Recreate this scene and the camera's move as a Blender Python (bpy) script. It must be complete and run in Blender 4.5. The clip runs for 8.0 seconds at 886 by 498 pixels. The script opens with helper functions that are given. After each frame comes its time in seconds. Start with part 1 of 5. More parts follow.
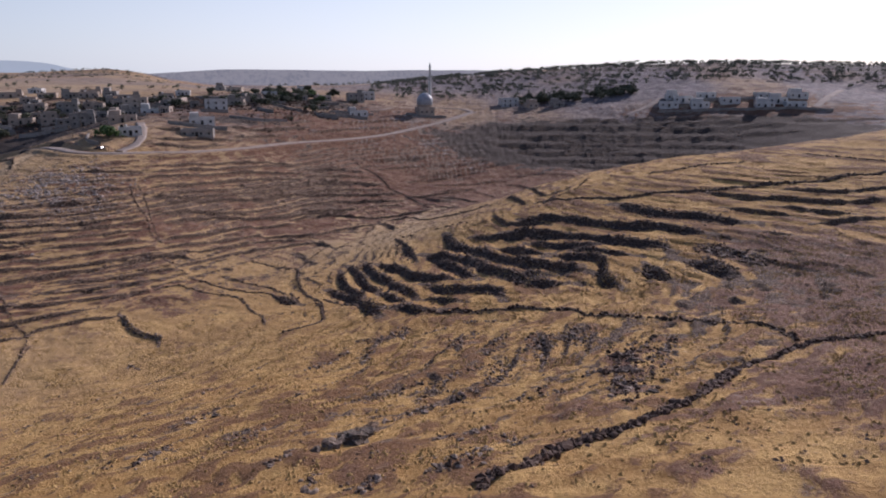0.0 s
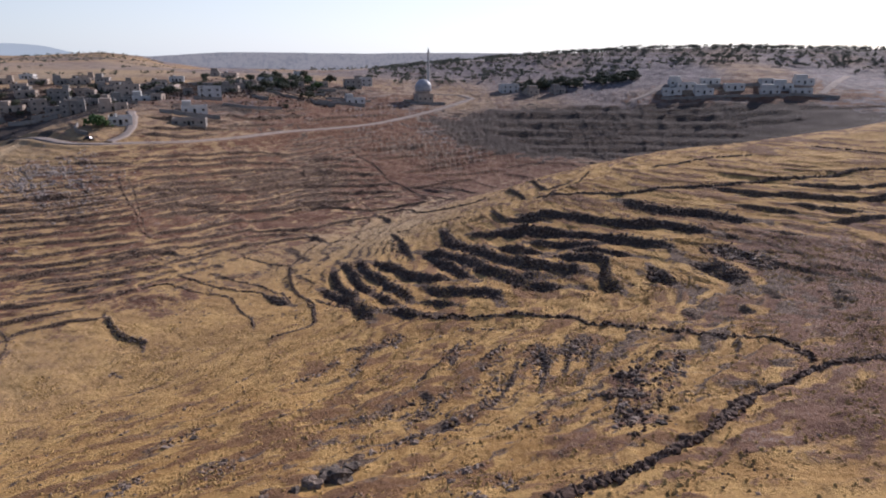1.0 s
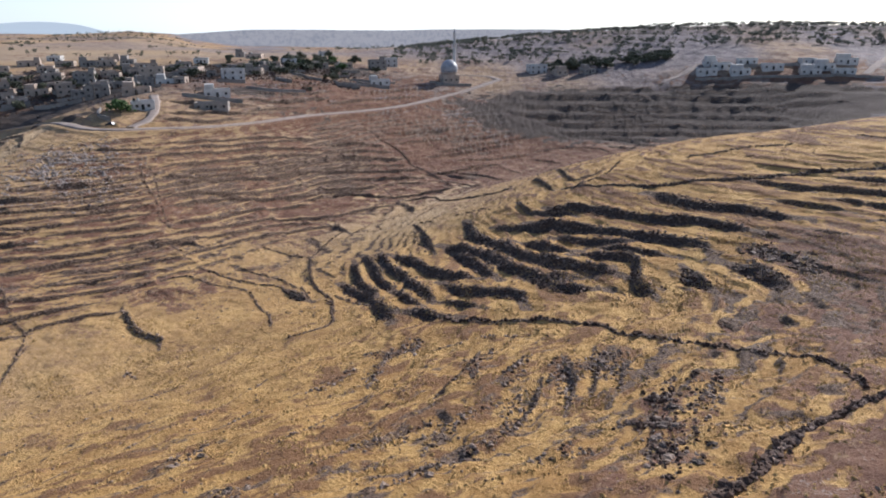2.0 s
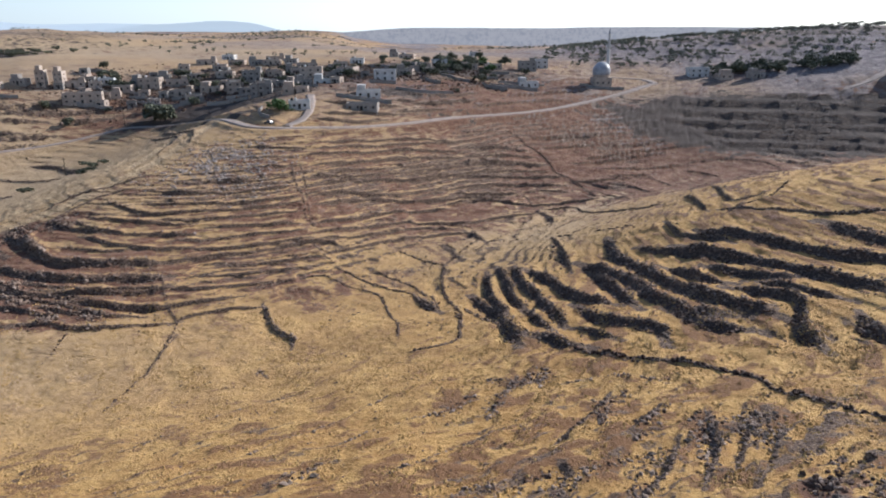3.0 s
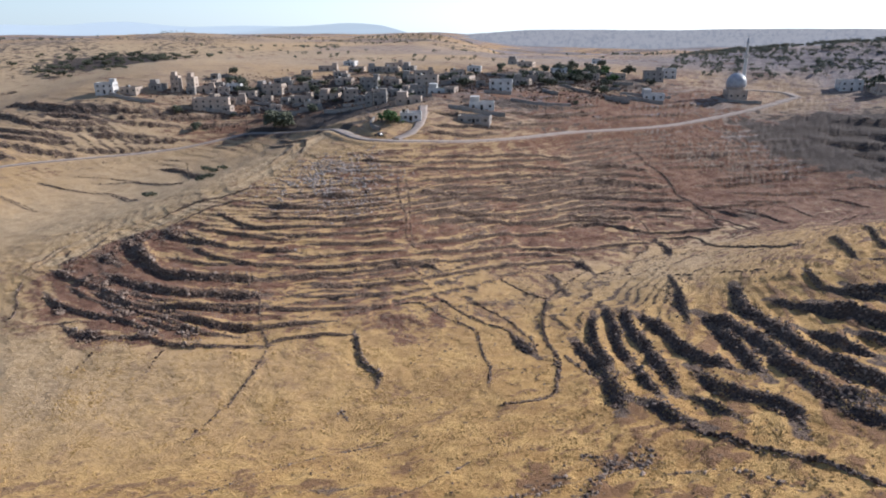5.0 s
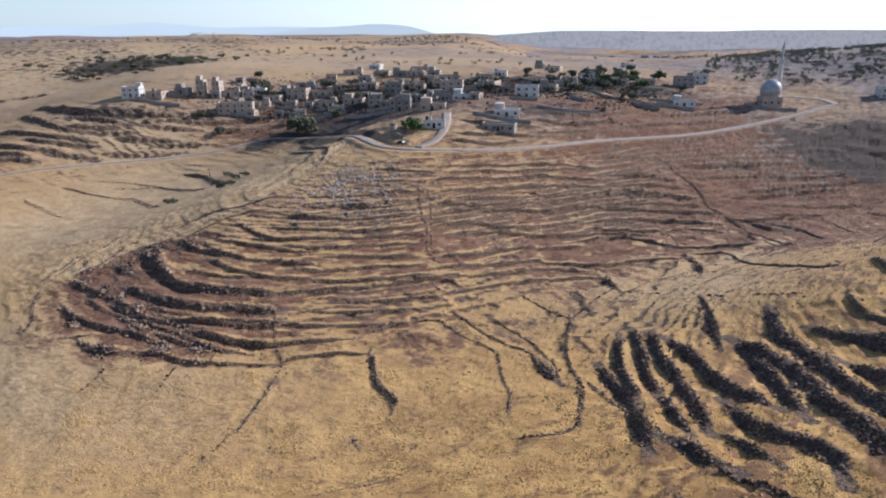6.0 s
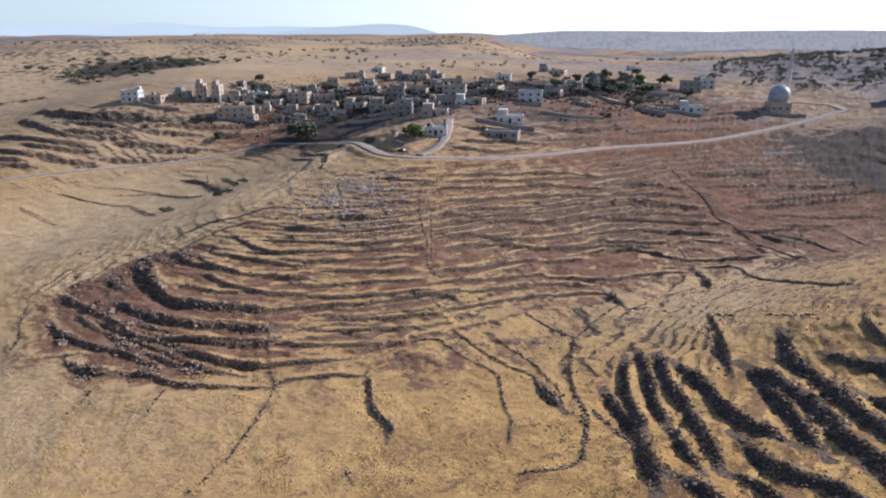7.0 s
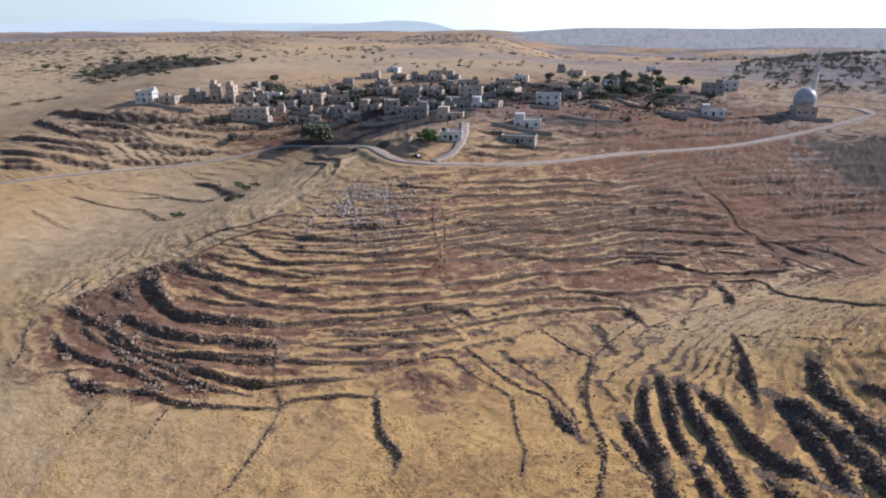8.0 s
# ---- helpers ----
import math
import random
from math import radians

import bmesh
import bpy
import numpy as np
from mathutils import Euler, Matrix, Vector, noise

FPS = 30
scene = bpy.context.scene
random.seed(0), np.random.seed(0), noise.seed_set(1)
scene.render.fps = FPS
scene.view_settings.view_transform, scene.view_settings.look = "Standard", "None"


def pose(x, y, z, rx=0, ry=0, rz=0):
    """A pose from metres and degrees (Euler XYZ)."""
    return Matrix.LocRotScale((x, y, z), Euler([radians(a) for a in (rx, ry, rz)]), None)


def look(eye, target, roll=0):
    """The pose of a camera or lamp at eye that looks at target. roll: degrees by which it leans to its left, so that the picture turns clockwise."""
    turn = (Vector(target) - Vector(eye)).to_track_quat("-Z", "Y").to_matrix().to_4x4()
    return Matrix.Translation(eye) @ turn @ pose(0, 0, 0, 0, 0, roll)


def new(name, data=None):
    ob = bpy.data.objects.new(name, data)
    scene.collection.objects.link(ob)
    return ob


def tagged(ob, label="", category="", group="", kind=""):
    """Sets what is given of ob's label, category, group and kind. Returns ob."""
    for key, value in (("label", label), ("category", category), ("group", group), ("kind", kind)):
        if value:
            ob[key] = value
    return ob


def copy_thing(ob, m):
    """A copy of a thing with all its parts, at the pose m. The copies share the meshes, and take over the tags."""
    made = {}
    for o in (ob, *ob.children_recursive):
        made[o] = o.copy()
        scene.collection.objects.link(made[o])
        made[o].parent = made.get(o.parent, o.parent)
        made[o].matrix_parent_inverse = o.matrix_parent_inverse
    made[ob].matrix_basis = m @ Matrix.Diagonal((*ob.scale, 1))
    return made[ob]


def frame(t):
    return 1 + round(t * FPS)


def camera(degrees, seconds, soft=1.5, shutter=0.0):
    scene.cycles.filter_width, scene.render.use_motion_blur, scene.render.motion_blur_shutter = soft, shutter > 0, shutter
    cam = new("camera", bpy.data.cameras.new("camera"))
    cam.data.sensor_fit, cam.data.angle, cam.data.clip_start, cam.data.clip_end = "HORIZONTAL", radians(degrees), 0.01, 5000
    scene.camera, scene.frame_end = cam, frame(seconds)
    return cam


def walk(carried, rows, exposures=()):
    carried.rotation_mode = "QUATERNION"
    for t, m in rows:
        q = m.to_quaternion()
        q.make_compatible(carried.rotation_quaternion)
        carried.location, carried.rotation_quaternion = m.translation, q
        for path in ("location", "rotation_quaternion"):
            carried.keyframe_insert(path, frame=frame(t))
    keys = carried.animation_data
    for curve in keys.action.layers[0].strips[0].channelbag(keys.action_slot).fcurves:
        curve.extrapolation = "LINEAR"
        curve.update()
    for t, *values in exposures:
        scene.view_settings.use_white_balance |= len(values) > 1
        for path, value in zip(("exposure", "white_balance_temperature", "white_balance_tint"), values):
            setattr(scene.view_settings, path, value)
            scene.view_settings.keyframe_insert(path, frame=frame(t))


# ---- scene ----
cam = camera(66.7, 8.0, soft=2.0)
PATH = [  # seconds, x, y, z, pitch, roll, yaw
    (0, -0.00, 0.00, 65.00, -14.79, -0.19, 0.01),
    (0.5, 0.51, 3.35, 65.97, -15.29, -0.21, 0.03),
    (1, 0.94, 6.68, 66.97, -16.18, -0.19, 0.03),
    (1.2, 1.11, 8.00, 67.39, -16.62, -0.18, 0.05),
    (2.3, 1.85, 15.12, 69.95, -18.28, 0.19, 5.20),
    (2.5, 1.92, 16.42, 70.35, -18.26, 0.21, 7.99),
    (3, 2.07, 19.72, 71.30, -18.21, 0.20, 14.70),
    (3.5, 2.10, 22.99, 72.23, -18.17, 0.22, 18.64),
    (4, 1.90, 26.13, 73.21, -18.12, 0.21, 20.72),
    (4.5, 1.47, 29.24, 74.23, -18.11, 0.21, 22.80),
    (5, 0.85, 32.36, 75.15, -18.08, 0.23, 24.73),
    (6.5, -1.85, 41.79, 78.30, -18.03, 0.17, 27.29),
    (7, -2.97, 44.88, 79.40, -18.06, 0.13, 27.33),
    (7.5, -4.20, 47.92, 80.57, -18.16, 0.11, 27.84),
    (8, -5.50, 51.01, 81.77, -18.34, 0.07, 28.75),
]
walk(cam, [(t, pose(x, y, z, 90 + pitch, roll, yaw)) for t, x, y, z, pitch, roll, yaw in PATH],
     [(0, -0.24, 6130, 28), (1.2, -0.02, 6170, 22), (2.3, 0.37, 6040, 15), (3, 0.38, 6000, 14), (8, 0.37, 5960, 16)])


# ---- world, sun, exposure ----
SUN_AZ, SUN_EL = 42.0, 28.0  # degrees: right of the y axis, above the horizon
world = bpy.data.worlds.new("world")
scene.world = world
world.use_nodes = True
wn = world.node_tree
sky = wn.nodes.new("ShaderNodeTexSky")
sky.sky_type, sky.sun_disc = "NISHITA", False
sky.sun_elevation, sky.sun_rotation = radians(SUN_EL), radians(SUN_AZ)
sky.air_density, sky.dust_density, sky.ozone_density = 0.9, 0.5, 2.0
veil = wn.nodes.new("ShaderNodeMix")  # thin milky haze over the whole sky
veil.data_type = "RGBA"
up = wn.nodes.new("ShaderNodeSeparateXYZ")
wn.links.new(wn.nodes.new("ShaderNodeTexCoord").outputs["Generated"], up.inputs[0])
low_air = wn.nodes.new("ShaderNodeMapRange")  # thickest at the horizon
low_air.interpolation_type = "SMOOTHERSTEP"
low_air.inputs["From Min"].default_value, low_air.inputs["From Max"].default_value = -0.05, 0.45
low_air.inputs["To Min"].default_value, low_air.inputs["To Max"].default_value = 0.7, 0.0
glow = wn.nodes.new("ShaderNodeVectorMath")  # the haze is brightest towards the sun
glow.operation = "DOT_PRODUCT"
glow.inputs[1].default_value = (math.sin(radians(SUN_AZ)), math.cos(radians(SUN_AZ)), 0)
wn.links.new(up.inputs[0].links[0].from_socket, glow.inputs[0])
sunward = wn.nodes.new("ShaderNodeMapRange")
sunward.interpolation_type = "SMOOTHSTEP"
sunward.inputs["From Min"].default_value, sunward.inputs["From Max"].default_value = -0.3, 0.95
wn.links.new(glow.outputs["Value"], sunward.inputs["Value"])
haze = wn.nodes.new("ShaderNodeMix")
haze.data_type = "RGBA"
haze.inputs[6].default_value, haze.inputs[7].default_value = (4.4, 5.6, 6.3, 1), (10.4, 11.6, 11.6, 1)
wn.links.new(sunward.outputs["Result"], haze.inputs[0])
wn.links.new(haze.outputs[2], veil.inputs[7])
wn.links.new(up.outputs["Z"], low_air.inputs["Value"])
wn.links.new(low_air.outputs["Result"], veil.inputs[0])
wn.links.new(sky.outputs["Color"], veil.inputs[6])
wn.links.new(veil.outputs[2], wn.nodes["Background"].inputs["Color"])
wn.nodes["Background"].inputs["Strength"].default_value = 0.11
sun = new("sun", bpy.data.lights.new("sun", "SUN"))
sun.data.energy, sun.data.angle, sun.data.color = 5.0, radians(0.6), (1.0, 0.95, 0.87)
sa, se = radians(SUN_AZ), radians(SUN_EL)
sun.matrix_world = look((0, 0, 300), (-math.sin(sa) * math.cos(se) * 100, -math.cos(sa) * math.cos(se) * 100, 300 - math.sin(se) * 100))
RNG = np.random.default_rng(7)


# ---- materials ----
def material(name, rough=0.9, metal=0.0):
    m = bpy.data.materials.new(name)
    m.use_nodes = True
    b = m.node_tree.nodes["Principled BSDF"]
    b.inputs["Roughness"].default_value, b.inputs["Metallic"].default_value = rough, metal
    b.inputs["Specular IOR Level"].default_value = 0.25
    return m, m.node_tree.nodes, m.node_tree.links, b


def noise_tex(nodes, links, coord, scale, detail=4.0, rough=0.55):
    n = nodes.new("ShaderNodeTexNoise")
    n.inputs["Scale"].default_value, n.inputs["Detail"].default_value, n.inputs["Roughness"].default_value = scale, detail, rough
    links.new(coord, n.inputs["Vector"])
    return n.outputs["Fac"]


def ramp(nodes, links, fac, a, b):
    r = nodes.new("ShaderNodeMapRange")
    r.interpolation_type = "SMOOTHSTEP"
    r.inputs["From Min"].default_value, r.inputs["From Max"].default_value = a, b
    links.new(fac, r.inputs["Value"])
    return r.outputs["Result"]


def mix(nodes, links, fac, a, b, mode="MIX"):
    m = nodes.new("ShaderNodeMix")
    m.data_type, m.blend_type = "RGBA", mode
    for value, socket in ((fac, m.inputs[0]), (a, m.inputs[6]), (b, m.inputs[7])):
        if isinstance(value, (int, float)):
            socket.default_value = value
        elif isinstance(value, tuple):
            socket.default_value = (*value, 1)
        else:
            links.new(value, socket)
    return m.outputs[2]


def calc(nodes, links, op, a, b, clamp=False):
    m = nodes.new("ShaderNodeMath")
    m.operation, m.use_clamp = op, clamp
    for value, socket in ((a, m.inputs[0]), (b, m.inputs[1])):
        if isinstance(value, (int, float)):
            socket.default_value = value
        else:
            links.new(value, socket)
    return m.outputs[0]


def bump(nodes, links, bsdf, height, strength, distance):
    b = nodes.new("ShaderNodeBump")
    b.inputs["Strength"].default_value, b.inputs["Distance"].default_value = strength, distance
    links.new(height, b.inputs["Height"])
    links.new(b.outputs["Normal"], bsdf.inputs["Normal"])


def ground_material():
    m, n, l, b = material("dry_hillside", 0.95)
    co = n.new("ShaderNodeTexCoord").outputs["Object"]

    def attr(name):
        a = n.new("ShaderNodeAttribute")
        a.attribute_name = name
        return a.outputs["Fac"]

    def stretched(x, y, z):
        v = n.new("ShaderNodeVectorMath")
        v.operation = "MULTIPLY"
        v.inputs[1].default_value = (x, y, z)
        l.new(co, v.inputs[0])
        return v.outputs[0]

    def swing(value, amount):
        return calc(n, l, "MULTIPLY", calc(n, l, "SUBTRACT", value, 0.5), amount)

    def plus(*terms):
        total = terms[0]
        for term in terms[1:]:
            total = calc(n, l, "ADD", total, term)
        return total
    big = noise_tex(n, l, co, 0.022, 5, 0.6)
    mid = noise_tex(n, l, co, 0.16, 5, 0.65)
    small = noise_tex(n, l, co, 0.75, 6, 0.72)
    fine = noise_tex(n, l, co, 2.6, 4, 0.75)
    rows = noise_tex(n, l, stretched(0.11, 0.11, 1.5), 1.0, 5, 0.7)  # grass and stones lie along the contours
    thin_rows = noise_tex(n, l, stretched(0.32, 0.32, 3.6), 1.0, 4, 0.7)
    streak = attr("streak")
    # dry grass, from bleached straw to brown stems
    straw = mix(n, l, ramp(n, l, plus(mid, swing(small, 0.6)), 0.36, 0.64), (0.39, 0.218, 0.071), (0.57, 0.352, 0.125))
    worn = plus(rows, swing(streak, 1.5), swing(small, 0.55), swing(thin_rows, 0.45))
    straw = mix(n, l, ramp(n, l, worn, 0.50, 0.66), straw, (0.225, 0.118, 0.055))
    straw = mix(n, l, ramp(n, l, fine, 0.55, 0.69), straw, (0.22, 0.12, 0.052))
    # bleached stubble
    pale = mix(n, l, ramp(n, l, plus(small, swing(mid, 0.8)), 0.36, 0.66), (0.50, 0.362, 0.21), (0.38, 0.262, 0.142))
    pale = mix(n, l, calc(n, l, "MULTIPLY", ramp(n, l, fine, 0.55, 0.72), 0.6), pale, (0.24, 0.15, 0.078))
    # red-brown earth with grey stones in it
    soil = mix(n, l, ramp(n, l, plus(mid, swing(small, 0.5)), 0.35, 0.62), (0.124, 0.060, 0.038), (0.212, 0.112, 0.068))
    soil = mix(n, l, ramp(n, l, plus(thin_rows, swing(fine, 0.5)), 0.55, 0.70), soil, (0.30, 0.198, 0.108))
    soil = mix(n, l, ramp(n, l, plus(fine, swing(mid, 0.7)), 0.63, 0.72), soil, (0.30, 0.235, 0.19))
    amount = plus(attr("soil"), swing(mid, 0.85), swing(big, 0.85), swing(small, 1.1), swing(rows, 1.6), swing(thin_rows, 0.8), swing(streak, 1.9))
    colour = mix(n, l, attr("field"), straw, pale)
    # dry grey cover of the far ground, distance haze mixed into its colour
    hazy_heath = mix(n, l, ramp(n, l, plus(mid, swing(small, 0.8)), 0.35, 0.65), (0.140, 0.120, 0.121), (0.285, 0.245, 0.236))
    colour = mix(n, l, attr("hazy_heath"), colour, hazy_heath)
    colour = mix(n, l, ramp(n, l, amount, 0.3, 0.7), colour, soil)
    # bare faces of the steps: courses of stone, dark joints, their shade painted in
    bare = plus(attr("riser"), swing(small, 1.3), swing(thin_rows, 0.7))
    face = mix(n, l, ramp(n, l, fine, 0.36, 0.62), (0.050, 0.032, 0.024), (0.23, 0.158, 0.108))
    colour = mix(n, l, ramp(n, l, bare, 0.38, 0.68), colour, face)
    # dark scrub ground, with shade of banks, walls and rocks painted in
    scrub_shade = plus(attr("dark"), swing(small, 1.5))
    colour = mix(n, l, ramp(n, l, scrub_shade, 0.38, 0.62), colour, mix(n, l, ramp(n, l, fine, 0.35, 0.75), (0.046, 0.031, 0.026), (0.185, 0.135, 0.104)))
    scrub = plus(attr("scrub"), swing(mid, 2.2))
    colour = mix(n, l, ramp(n, l, scrub, 0.45, 0.75), colour, mix(n, l, ramp(n, l, fine, 0.3, 0.75), (0.035, 0.027, 0.023), (0.13, 0.098, 0.076)))
    l.new(colour, b.inputs["Base Color"])
    relief = plus(calc(n, l, "MULTIPLY", small, 0.6), calc(n, l, "MULTIPLY", fine, 0.3), calc(n, l, "MULTIPLY", thin_rows, 0.35))
    bump(n, l, b, relief, 0.9, 0.95)
    return m


def rough_material(name, dark, light, scale, rough=0.9, vary=0.25, relief=0.3):
    m, n, l, b = material(name, rough)
    co = n.new("ShaderNodeTexCoord").outputs["Object"]
    f = noise_tex(n, l, co, scale, 4, 0.65)
    isl = n.new("ShaderNodeNewGeometry").outputs["Random Per Island"]
    ob = n.new("ShaderNodeObjectInfo").outputs["Random"]
    c = mix(n, l, ramp(n, l, f, 0.3, 0.7), dark, light)
    c = mix(n, l, calc(n, l, "MULTIPLY", isl, vary), c, tuple(v * 0.35 for v in dark))
    c = mix(n, l, calc(n, l, "MULTIPLY", ob, vary), c, tuple(min(1, v * 1.25) for v in light))
    l.new(c, b.inputs["Base Color"])
    bump(n, l, b, f, 0.6, relief)
    return m


GROUND = ground_material()
SCRUB = rough_material("dark_thorn_scrub", (0.046, 0.028, 0.022), (0.135, 0.088, 0.064), 1.3, 1.0, 0.4)
STONE = rough_material("weathered_limestone", (0.135, 0.090, 0.064), (0.295, 0.21, 0.152), 0.9, 0.9, 0.5)
PALE_STONE = rough_material("pale_limestone", (0.18, 0.132, 0.098), (0.35, 0.268, 0.205), 0.8, 0.9, 0.5)
BOULDER = rough_material("lichen_dark_boulder", (0.055, 0.044, 0.036), (0.21, 0.165, 0.130), 2.2, 0.95, 0.3, 0.5)
CRAG = rough_material("bare_pale_limestone", (0.24, 0.195, 0.165), (0.47, 0.40, 0.345), 0.8, 0.9, 0.4)
DUST = rough_material("dusty_road", (0.26, 0.208, 0.172), (0.38, 0.315, 0.265), 0.35, 0.95, 0.1, 0.05)
TUFT = rough_material("dry_grass_tufts", (0.36, 0.22, 0.082), (0.58, 0.38, 0.145), 0.35, 0.95, 0.2)
WOODS = rough_material("grey_green_woodland", (0.095, 0.100, 0.074), (0.165, 0.165, 0.12), 0.05, 0.9, 0.3)
LEAF = rough_material("olive_leaves", (0.040, 0.046, 0.030), (0.10, 0.105, 0.066), 0.8, 0.8, 0.5)
GREEN = rough_material("fresh_green_leaves", (0.028, 0.058, 0.014), (0.072, 0.125, 0.034), 0.8, 0.75, 0.4)
BARK = rough_material("grey_bark", (0.06, 0.045, 0.035), (0.14, 0.11, 0.085), 3.0)
LIME = rough_material("limestone_blocks", (0.33, 0.262, 0.21), (0.47, 0.385, 0.315), 0.35, 0.9, 0.3, 0.05)
WHITE = rough_material("whitewashed_plaster", (0.44, 0.425, 0.40), (0.62, 0.60, 0.565), 0.3, 0.85, 0.15, 0.03)
GREY = rough_material("bare_concrete", (0.20, 0.18, 0.16), (0.33, 0.30, 0.27), 0.4, 0.9, 0.3, 0.05)
ROOF = rough_material("dusty_concrete_roof", (0.30, 0.27, 0.235), (0.44, 0.40, 0.35), 0.4, 0.9, 0.3, 0.03)
PANE = rough_material("dark_window", (0.012, 0.014, 0.018), (0.03, 0.034, 0.04), 0.6, 0.25, 0.1, 0.0)
LEAD = rough_material("silver_dome_sheet", (0.27, 0.275, 0.29), (0.40, 0.405, 0.42), 0.5, 0.45, 0.1, 0.02)
BLACK = rough_material("black_plastic", (0.015, 0.015, 0.016), (0.03, 0.03, 0.03), 1.0, 0.5)
WOOD = rough_material("weathered_pole_wood", (0.10, 0.075, 0.055), (0.18, 0.14, 0.10), 2.0)
# far mountains glow by themselves: air haze is put into the emission
RIDGE, rn, rl, rb = material("glowing_haze_mountains", 1.0)
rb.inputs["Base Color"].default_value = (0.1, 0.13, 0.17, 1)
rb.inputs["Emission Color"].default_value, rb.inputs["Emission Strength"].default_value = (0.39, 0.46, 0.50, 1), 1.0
# nearer ridges glow as well, haze-coloured, with darker noise for trees
BLUE_HILLS, rn, rl, rb = material("glowing_haze_ridge", 1.0)
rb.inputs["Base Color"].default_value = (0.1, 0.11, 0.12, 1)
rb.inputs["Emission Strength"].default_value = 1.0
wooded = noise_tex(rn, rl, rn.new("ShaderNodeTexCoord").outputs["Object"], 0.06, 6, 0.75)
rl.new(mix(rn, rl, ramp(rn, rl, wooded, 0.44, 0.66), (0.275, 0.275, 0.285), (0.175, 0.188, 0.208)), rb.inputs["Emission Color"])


def smooth(a, b, v):
    t = np.clip((v - a) / (b - a), 0, 1)
    return t * t * (3 - 2 * t)


def patches(x, y, scale, seed=0, octaves=3):
    """Uneven patches, 0 to 1, of about the given size in metres."""
    table = np.random.default_rng(100 + seed).uniform(0, 1, (64, 64))
    total, weight, out = 0.0, 1.0, 0.0
    for k in range(octaves):
        u, v = np.asarray(x, float) / scale + 17.3 * k, np.asarray(y, float) / scale + 5.1 * k
        i, j = np.floor(u).astype(int), np.floor(v).astype(int)
        a, b = u - i, v - j
        a, b = a * a * (3 - 2 * a), b * b * (3 - 2 * b)
        i0, i1, j0, j1 = i % 64, (i + 1) % 64, j % 64, (j + 1) % 64
        out = out + weight * ((table[j0, i0] * (1 - a) + table[j0, i1] * a) * (1 - b) + (table[j1, i0] * (1 - a) + table[j1, i1] * a) * b)
        total, weight, scale = total + weight, weight * 0.55, scale / 2.1
    return out / total


# ---- landform: a valley between two terraced spurs, given as rows of soft swells 62 m wide ----
SOUTH_ROWS = [
    (-30, -150, -1, -1.5, 0.4, 1.9, 0.9, 0.2),
    (26, -246, -1.3, -3.2, -1.6, 2.6, 3.4, 4.2, 5, 3.2),
    (82, -278, -1.8, -6.8, -10.4, -3.3, 1.2, -0.7, 4.1, 6.9, 3.5),
    (138, -438, -3.4, -3.8, -2.5, -4.1, -1.5, -4.7, -9.1, -4.3, -8.8, -7.4, 1.8),
    (194, -470, -4.5, -5.6, -3, -6.5, -4.1, 10.5, -5.5, -4.4, 16.7, -2.3, 3.9, 4.8),
    (250, -438, -5.6, 1.5, -1.5, -13, -3.1, 7.3, -18.1, -1.9, 9.7, 5.7, 14.8),
]
NORTH_ROWS = [
    (306, -470, -6.5, 1.8, 7.8, -4.9, -3.5, 9.4, 7.2, -12.3, -6.5, -12.7, -3.3, 0.6),
    (362, -438, -1.8, 7.2, 1, -1.9, 1.5, 2.3, 2.2, -2.2, -1.3, -5.6, -5.9),
    (418, -470, 0.4, 3.6, 3.4, 0.8, 3, 1.1, 2.5, -1.2, -2.2, 4.2, 0.5, 7.1),
    (474, -438, 2.1, 2.3, 2.1, 4, 4.5, 4.6, 4.3, 0.6, 2.5, 2.8, 6.9),
    (530, -342, 0.8, 2.4, 3.6, 2.8, 2.8, 3.1, 2.4, 1.6, 1.6, 4.8),
]
# far hills: x, y, height, width, depth
FAR_HILLS = [
    (330, 595, 15, 120, 105), (190, 630, 11, 95, 90), (60, 665, 13, 100, 85), (470, 640, 13, 140, 120),
    (-560, 520, 19, 150, 120), (-760, 470, 13, 170, 150), (-380, 760, 6, 170, 120), (-150, 980, 14, 260, 150), (-980, 900, 14, 300, 220),
    (-700, 1500, 2, 500, 240), (-1500, 1300, 12, 500, 350), (-330, 1050, 6, 130, 90), (-560, 1250, 8, 170, 90), (-900, 900, 9, 120, 90), (900, 1000, 20, 400, 300),
]


